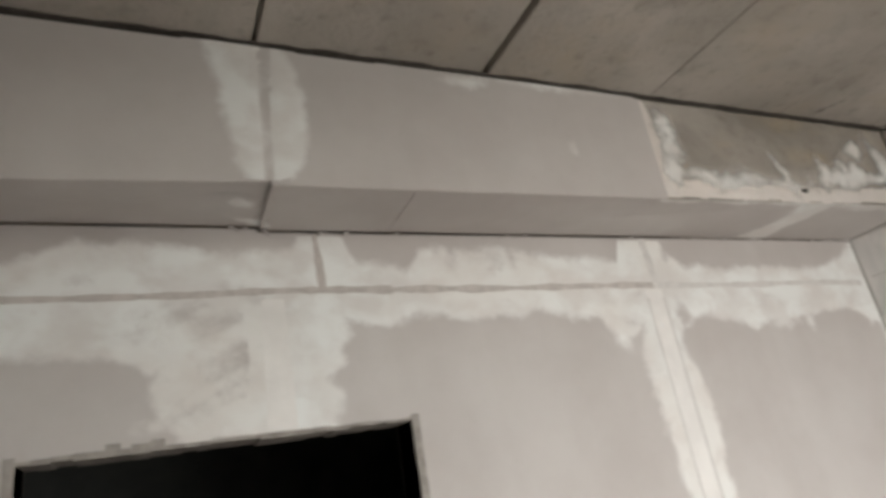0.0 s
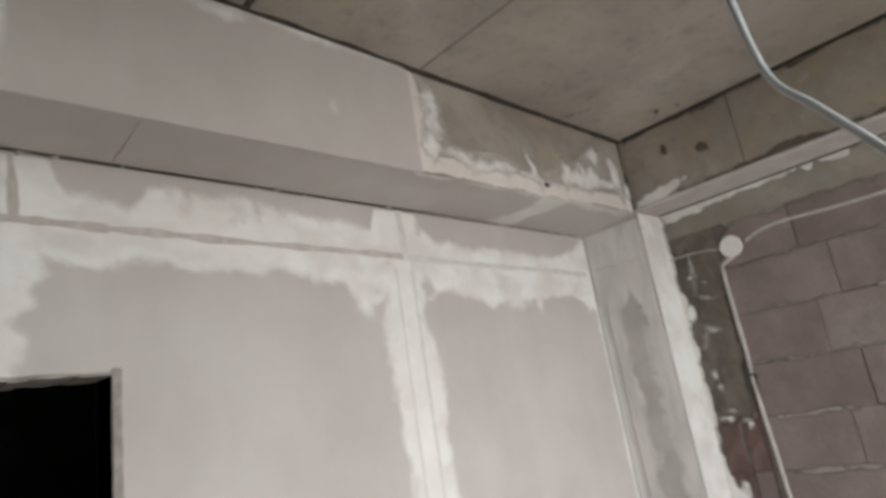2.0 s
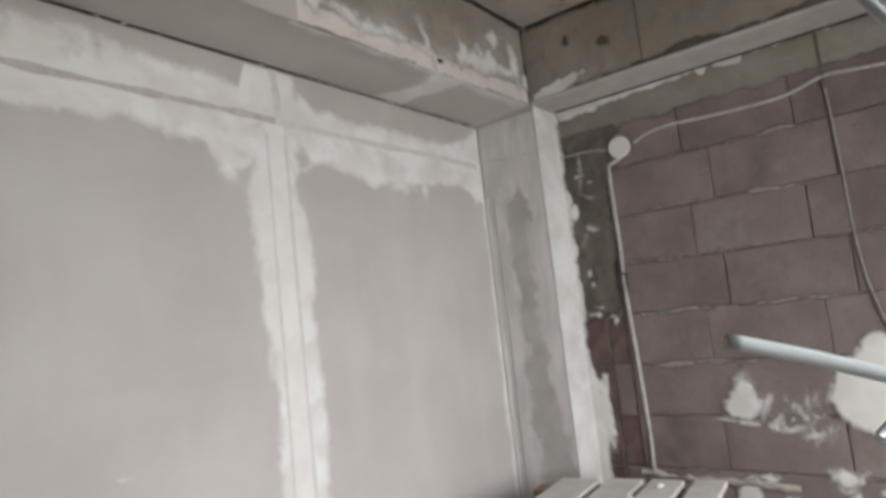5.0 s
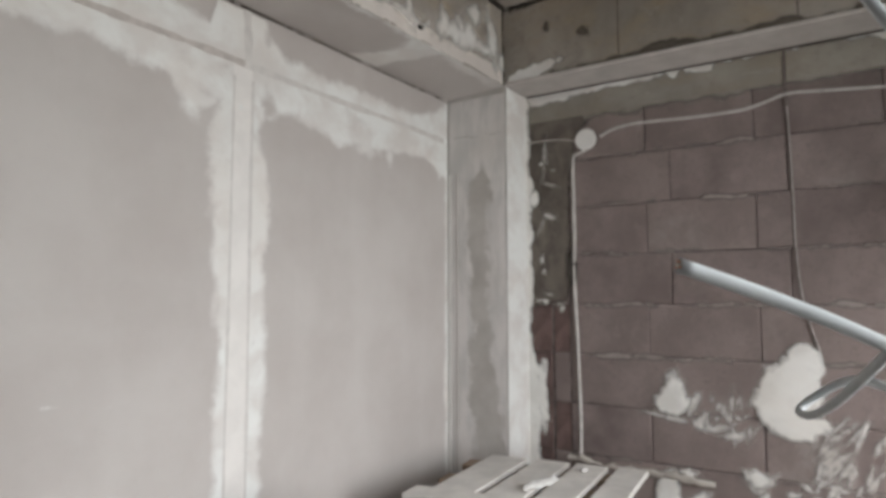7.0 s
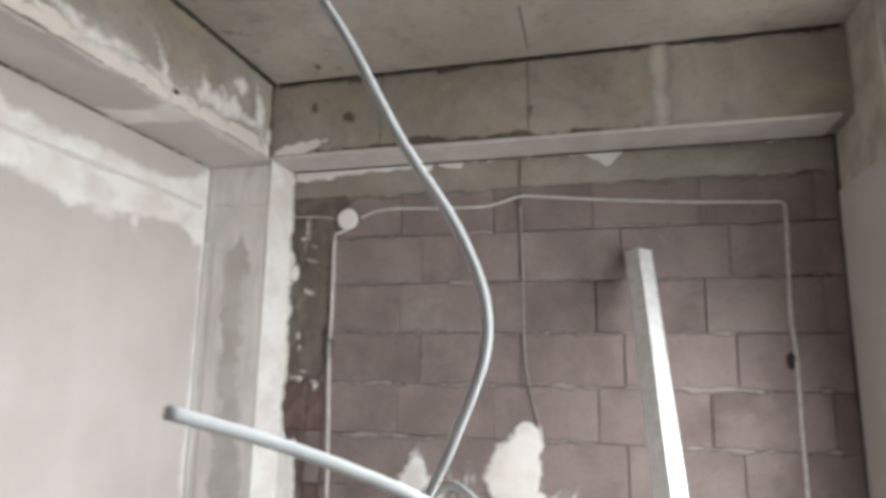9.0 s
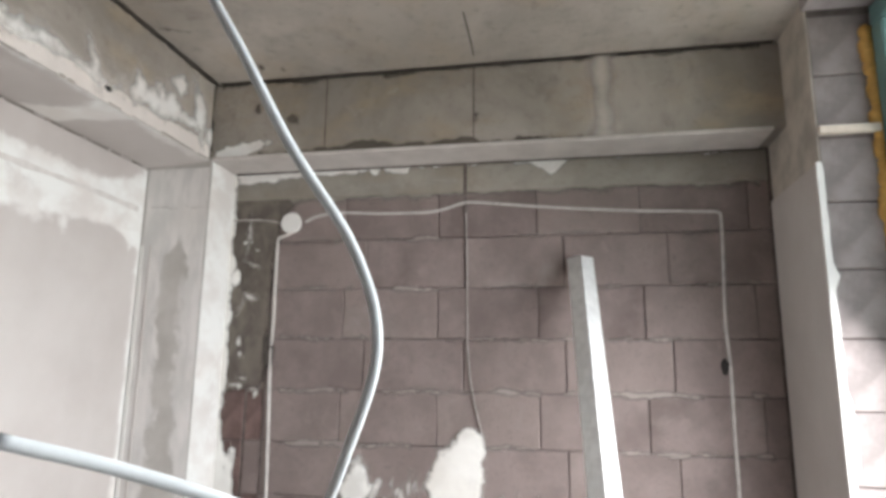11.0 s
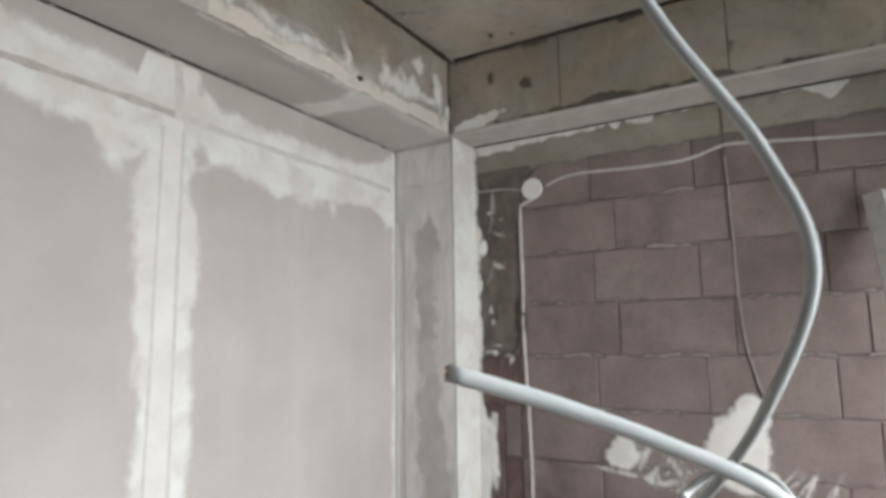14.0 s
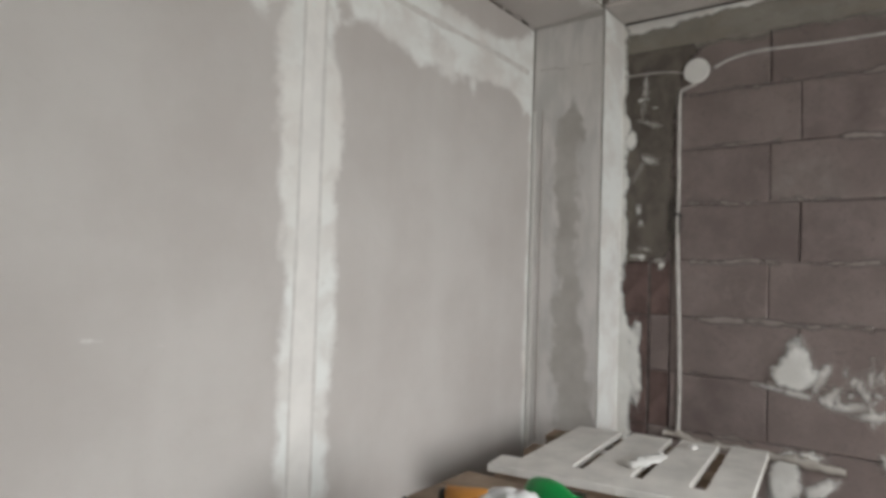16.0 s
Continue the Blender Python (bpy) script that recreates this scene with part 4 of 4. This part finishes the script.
rs = random.Random(77)
runs = []
for zc in (1.0, 1.2, 1.4, 1.6, 1.8, 2.0, 2.2):
    y = -0.52
    while y > -2.3:
        length = rs.uniform(0.18, 0.55) * (1.5 if zc in (1.4, 1.6) else 1.0)
        runs.append((zc + rs.uniform(-0.004, 0.004), max(y - length, -2.38), y))
        y -= length + rs.uniform(0.03, 0.22)
for n, (zc, y0, y1) in enumerate(runs):
    layer("mortar_smear", joints, M_SMEAR, lambda u, v, h: (-0.0035 + h, u, v), y0, y1, zc - 0.03, zc + 0.03,
          lambda u, v: min((0.006 if round(zc, 1) in (1.4, 1.6) else 0.002) - abs(v - zc), u - y0 - 0.02, y1 - 0.02 - u) + 0.007 * fbm(u, v, 8.0, n), 0.005, 0.008, 0.012, 0.0022, 70.0 + n)
layer("mortar_smear", joints, putty_material("grey smear under lintel", None, (0.33, 0.31, 0.275), (0.26, 0.235, 0.21), (0.15, 0.9)), lambda u, v, h: (-0.0050 + h, u, v), SOUTH + 0.03, BEAM_Y - 0.02, 2.33, LINTEL_Z + 0.002,
      lambda u, v: min(v - LINTEL_Z + 0.012 - 0.020 * fbm(u, 0.0, 4.0, 9.0, 3), LINTEL_Z + 0.018 - v), 0.008, 0.012, 0.02, 0.0012, 99.0, "grey mortar smeared below the lintel")
ridge = empty("mortar_ridge", pose(0, 0, 0), "lumpy pale mortar ridge along a block joint", "mortar ridge")
layer("mortar_coat", ridge, putty_material("pale lumpy mortar", None, (0.50, 0.47, 0.43), (0.36, 0.33, 0.30), (0.25, 0.7)), lambda u, v, h: (-0.002 + h, u, v), -1.02, -0.46, 0.90, 1.03,
      lambda u, v: 0.012 + 0.008 * fbm(u, 0.0, 18.0, 3.0, 2) - abs(v - 0.976 - 0.03 * (u + 0.5)), 0.005, 0.010, 0.012, 0.016, 57.0)

# ---- leaning steel stud ----
stud = empty("steel_stud", pose(0, 0, 0), "galvanised steel stud leaning against the block wall", "metal stud")
top_at, foot = Vector((-0.056, -1.732, 2.098)), Vector((-1.38, -1.83, 0.0))
axis = (foot - top_at).normalized()
side = axis.cross(Vector((0, 1, 0))).normalized()
other = axis.cross(side).normalized()
a, b = (side + other).normalized(), (side - other).normalized()


def stud_plate(name, p0, p1, t, label=""):
    bm = bmesh.new()
    n = (p1 - p0).cross(axis).normalized() * t
    ring = [p0, p1, p1 + n, p0 + n]
    r0 = [bm.verts.new(top_at + q - axis * 0.6 * q.dot(side)) for q in ring]
    r1 = [bm.verts.new(foot + q) for q in ring]
    bm.faces.new(r0)
    bm.faces.new(r1[::-1])
    for i in range(4):
        bm.faces.new((r0[i], r0[(i + 1) % 4], r1[(i + 1) % 4], r1[i]))
    return part(name, bm, M_ZINC, stud, label)


w = 0.033
stud_plate("web", -a * w + b * w, -a * w - b * w, 0.0012)
stud_plate("flange", -a * w - b * w, a * w - b * w, 0.0012)
stud_plate("flange", a * w + b * w, -a * w + b * w, 0.0012)
stud_plate("lip", a * w - b * (w - 0.008), a * w - b * w, 0.0012)
stud_plate("lip", a * w + b * w, a * w + b * (w - 0.008), 0.0012)

# ---- hanging cable ----
line = [(-2.029, -1.303, 2.838), (-2.033, -1.327, 2.504), (-2.022, -1.349, 2.255), (-2.018, -1.359, 2.136), (-2.022, -1.372, 2.029), (-2.058, -1.410, 1.965), (-2.065, -1.452, 1.897), (-2.049, -1.487, 1.828), (-2.025, -1.528, 1.758), (-2.024, -1.546, 1.690), (-1.993, -1.515, 1.614), (-1.931, -1.477, 1.559), (-1.861, -1.449, 1.527), (-1.827, -1.434, 1.524), (-1.822, -1.451, 1.540), (-1.849, -1.479, 1.557), (-1.896, -1.511, 1.553), (-1.961, -1.531, 1.543), (-2.025, -1.540, 1.550), (-2.077, -1.523, 1.585), (-2.111, -1.487, 1.608), (-2.147, -1.447, 1.628), (-2.182, -1.413, 1.643)]
cable = thing("electric_cable", tube(smooth_line(line, 8), 0.0038, 14), M_CABLE, "pale grey electric cable hanging in a loop from the ceiling", "cable", smooth=True)
tip, back = Vector(line[-1]), (Vector(line[-1]) - Vector(line[-2])).normalized()
for dx in ((0, 0, 0.0017), (0.0012, 0.0012, -0.0012), (-0.0012, -0.0012, -0.0010)):
    q = tip + Vector(dx)
    part("copper_core", tube([q - back * 0.002, q, q + back * 0.0012], 0.0007, 6), M_COPPER, cable, "bare copper core")

# ---- pallets in the corner ----
PZ, PH = 1.03, 0.1471


def pallet(m, label, group):
    ob = empty("pallet", Matrix(), label, "pallet", group)
    rng = random.Random(3)
    for y0, y1, turn in ((0.045, 0.187, -4.0), (0.215, 0.338, -4.4), (0.368, 0.480, -4.0), (0.518, 0.620, -3.4)):
        bm = boxed(0.0, 0.575 + rng.uniform(-0.01, 0.01), -y1, -y0, PH - 0.020, PH, bevel=0.002)
        bmesh.ops.rotate(bm, verts=bm.verts, cent=(0, -y0, PH), matrix=Matrix.Rotation(radians(turn), 3, "Z"))
        part("deck_board", bm, M_WOOD, ob)
    part("lead_board", boxed(-0.008, 0.092, -0.604, 0.004, PH - 0.0195, PH + 0.0015, bevel=0.002), M_WOOD, ob)
    for x in (0.03, 0.25, 0.46):
        part("cross_board", boxed(x, x + 0.09, -0.60, 0.0, PH - 0.040, PH - 0.0205, bevel=0.002), M_RAWWOOD, ob)
        for y in (0.0, 0.25, 0.50):
            part("block", boxed(x, x + 0.09, -y - 0.10, -y, 0.0185, PH - 0.0405, bevel=0.003), M_RAWWOOD, ob)
    for y in (0.0, 0.25, 0.50):
        part("bottom_board", boxed(0.0, 0.55, -y - 0.10, -y, 0.0, 0.018, bevel=0.002), M_RAWWOOD, ob)
    ob.matrix_world = m
    return ob


low = [pose(-0.885 - 0.008 * i % 0.02, -0.285 - 0.006 * (i % 3), PH * i, 0, 0, 9 + i % 2) for i in range(7)]
first = pallet(low[6], "dusty grey wooden pallet on top of a stack", "stacked pallets")
for i in range(6):
    copy_thing(first, low[i])

bm = bmesh.new()
bmesh.ops.create_icosphere(bm, subdivisions=3, radius=0.03, matrix=pose(-0.595, -0.606, PZ + 0.009, 0, 0, -13) @ Matrix.Diagonal((3.0, 0.75, 0.34, 1)))
for v in bm.verts:
    v.co += Vector((1, 1, 1)) * 0.008 * noise.noise(v.co * 60)
thing("plastic_scrap", bm, M_TAPE, "crumpled strip of clear plastic film on the pallet", "scrap")
bm = bmesh.new()
bmesh.ops.create_icosphere(bm, subdivisions=2, radius=0.014, matrix=pose(-0.36, -0.66, PZ + 0.007) @ Matrix.Diagonal((1.4, 1, 0.6, 1)))
for v in bm.verts:
    v.co += Vector((1, 1, 1)) * 0.006 * noise.noise(v.co * 80)
thing("plaster_crumb", bm, M_WHITE, "small white plaster crumb on the pallet", "debris")

# ---- work board with tools in front of the pallets ----
bench = empty("work_bench", pose(0, 0, 0), "low bench of rough boards in front of the pallets", "bench")
BZ = 1.087
for i in range(3):
    part("plank", boxed(-1.46 + 0.11 * i, -1.353 + 0.11 * i, -0.80, -0.38, BZ - 0.03, BZ, bevel=0.003), M_RAWWOOD, bench)
for x in (-1.44, -1.19):
    for y in (-0.78, -0.46):
        part("leg", boxed(x, x + 0.05, y, y + 0.05, 0, BZ - 0.03, bevel=0.003), M_RAWWOOD, bench)


def lathe(profile, m, sides=24):
    bm = bmesh.new()
    rings = [[bm.verts.new(m @ Vector((r * math.cos(2 * math.pi * s / sides), r * math.sin(2 * math.pi * s / sides), z))) for s in range(sides)] for r, z in profile]
    for r, s in zip(rings, rings[1:]):
        for i in range(sides):
            bm.faces.new((r[i], r[(i + 1) % sides], s[(i + 1) % sides], s[i]))
    bm.faces.new(rings[0][::-1])
    bm.faces.new(rings[-1])
    return bm


lie = pose(-1.245, -0.598, BZ + 0.032, 0, 90, -96)
bottle = thing("green_bottle", lathe([(0.010, 0.0), (0.024, 0.003), (0.030, 0.015), (0.032, 0.04), (0.029, 0.065), (0.016, 0.095), (0.012, 0.15), (0.014, 0.16), (0.010, 0.19)], lie), M_GREEN, "green plastic squeeze bottle lying on the bench", "bottle", smooth=True)
lie2 = pose(-1.362, -0.462, BZ + 0.021, 0, 90, -62)
gun = thing("sealant_tube", lathe([(0.014, 0.018), (0.021, 0.020), (0.021, 0.092), (0.019, 0.098)], lie2), M_ORANGE, "orange sealant tube lying on the bench", "sealant tube", smooth=True)
part("end_cap", lathe([(0.010, 0.006), (0.014, 0.008), (0.014, 0.018)], lie2), M_BLACK, gun)
bm = bmesh.new()
bmesh.ops.create_icosphere(bm, subdivisions=4, radius=0.040, matrix=pose(-1.300, -0.590, BZ + 0.022) @ pose(0, 0, 0, 0, 0, -60) @ Matrix.Diagonal((1.6, 0.75, 0.55, 1)))
for v in bm.verts:
    v.co += v.normal * 0.012 * noise.fractal(v.co * 28, 0.9, 2.0, 3)
thing("plastic_bag", bm, M_BAG, "crumpled white plastic bag on the bench", "bag", smooth=True)
can = thing("yellow_can", lathe([(0.018, 0.0), (0.020, 0.003), (0.020, 0.012), (0.012, 0.018)], pose(-1.435, -0.445, BZ)), M_YELLOW, "small yellow plastic can on the bench", "can", smooth=True)
part("nozzle", lathe([(0.004, 0.017), (0.004, 0.034)], pose(-1.435, -0.445, BZ), 8), M_BLACK, can)

# ---- blocks of the walls ----
_meshes = {}


def block_mesh(length, height, material, depth=0.05):
    key = (round(length, 3), round(height, 3), material.name)
    if key not in _meshes:
        me = bpy.data.meshes.new("building_block")
        c, L, H = 0.003, length / 2, height / 2
        v = [(0, s * (L - c), t * (H - c)) for s, t in ((-1, -1), (1, -1), (1, 1), (-1, 1))]
        v += [(c, s * L, t * H) for s, t in ((-1, -1), (1, -1), (1, 1), (-1, 1))]
        v += [(depth, s * L, t * H) for s, t in ((-1, -1), (1, -1), (1, 1), (-1, 1))]
        fs = [(0, 3, 2, 1)]
        for o in (0, 4):
            for i in range(4):
                j = (i + 1) % 4
                fs.append((o + i, o + j, o + 4 + j, o + 4 + i))
        me.from_pydata(v, [], fs)
        me.materials.append(material)
        _meshes[key] = me
    return _meshes[key]


rng = random.Random(21)


def lay_block(parent, m, y0, y1, z0, z1, material=M_BLOCK, name="building_block"):
    gap = rng.choice((0.0013, 0.0017, 0.0021, 0.0024))
    ob = new(name, block_mesh(abs(y1 - y0) - 2 * gap, z1 - z0 - 0.0044, material))
    ob.parent = parent
    ob.matrix_world = m @ pose(rng.uniform(-0.003, 0.003), (y0 + y1) / 2 + rng.uniform(-0.0008, 0.0008), (z0 + z1) / 2 + rng.uniform(-0.001, 0.001), rng.uniform(-0.35, 0.35), rng.uniform(-0.35, 0.35), rng.uniform(-0.3, 0.3))
    return ob


for c in range(12):
    z0, z1 = 0.2 * c, (0.2 * c + 0.2 if c < 11 else LINTEL_Z)
    cuts = [-0.795, -1.183, -1.573, -1.960, -2.345] if c % 2 else [-0.886, -1.286, -1.672, -2.055]
    start = -0.475
    ends = [start, *cuts, SOUTH]
    for y0, y1 in zip(ends, ends[1:]):
        lay_block(wall_east, Matrix(), y1, y0, z0, z1)
    if z0 < 1.55:
        lay_block(wall_east, Matrix(), -0.392, BEAM_Y - 0.002, z0, z1, M_BRICK, "brick")
        lay_block(wall_east, Matrix(), -0.470, -0.400, z0, z1, M_BRICK if c % 2 else M_BLOCK, "brick")
    else:
        lay_block(wall_east, Matrix(), start, BEAM_Y - 0.002, z0, z1)
M_REVEAL = plain("dusty pier block", (0.30, 0.265, 0.26), 0.92, 0, 0.35, 9, 0.5)
for c in range(14):
    z0, z1 = 0.2 * c - 0.02, min(0.2 * c + 0.18, CEIL)
    lay_block(wall_stub, pose(STUB, 0, 0), SOUTH - 0.19, SOUTH - 0.014, max(z0, 0.0), z1, M_REVEAL)
    lay_block(wall_stub, pose(STUB, 0, 0), SOUTH - 0.34, SOUTH - 0.19, max(z0, 0.0), z1, M_REVEAL)
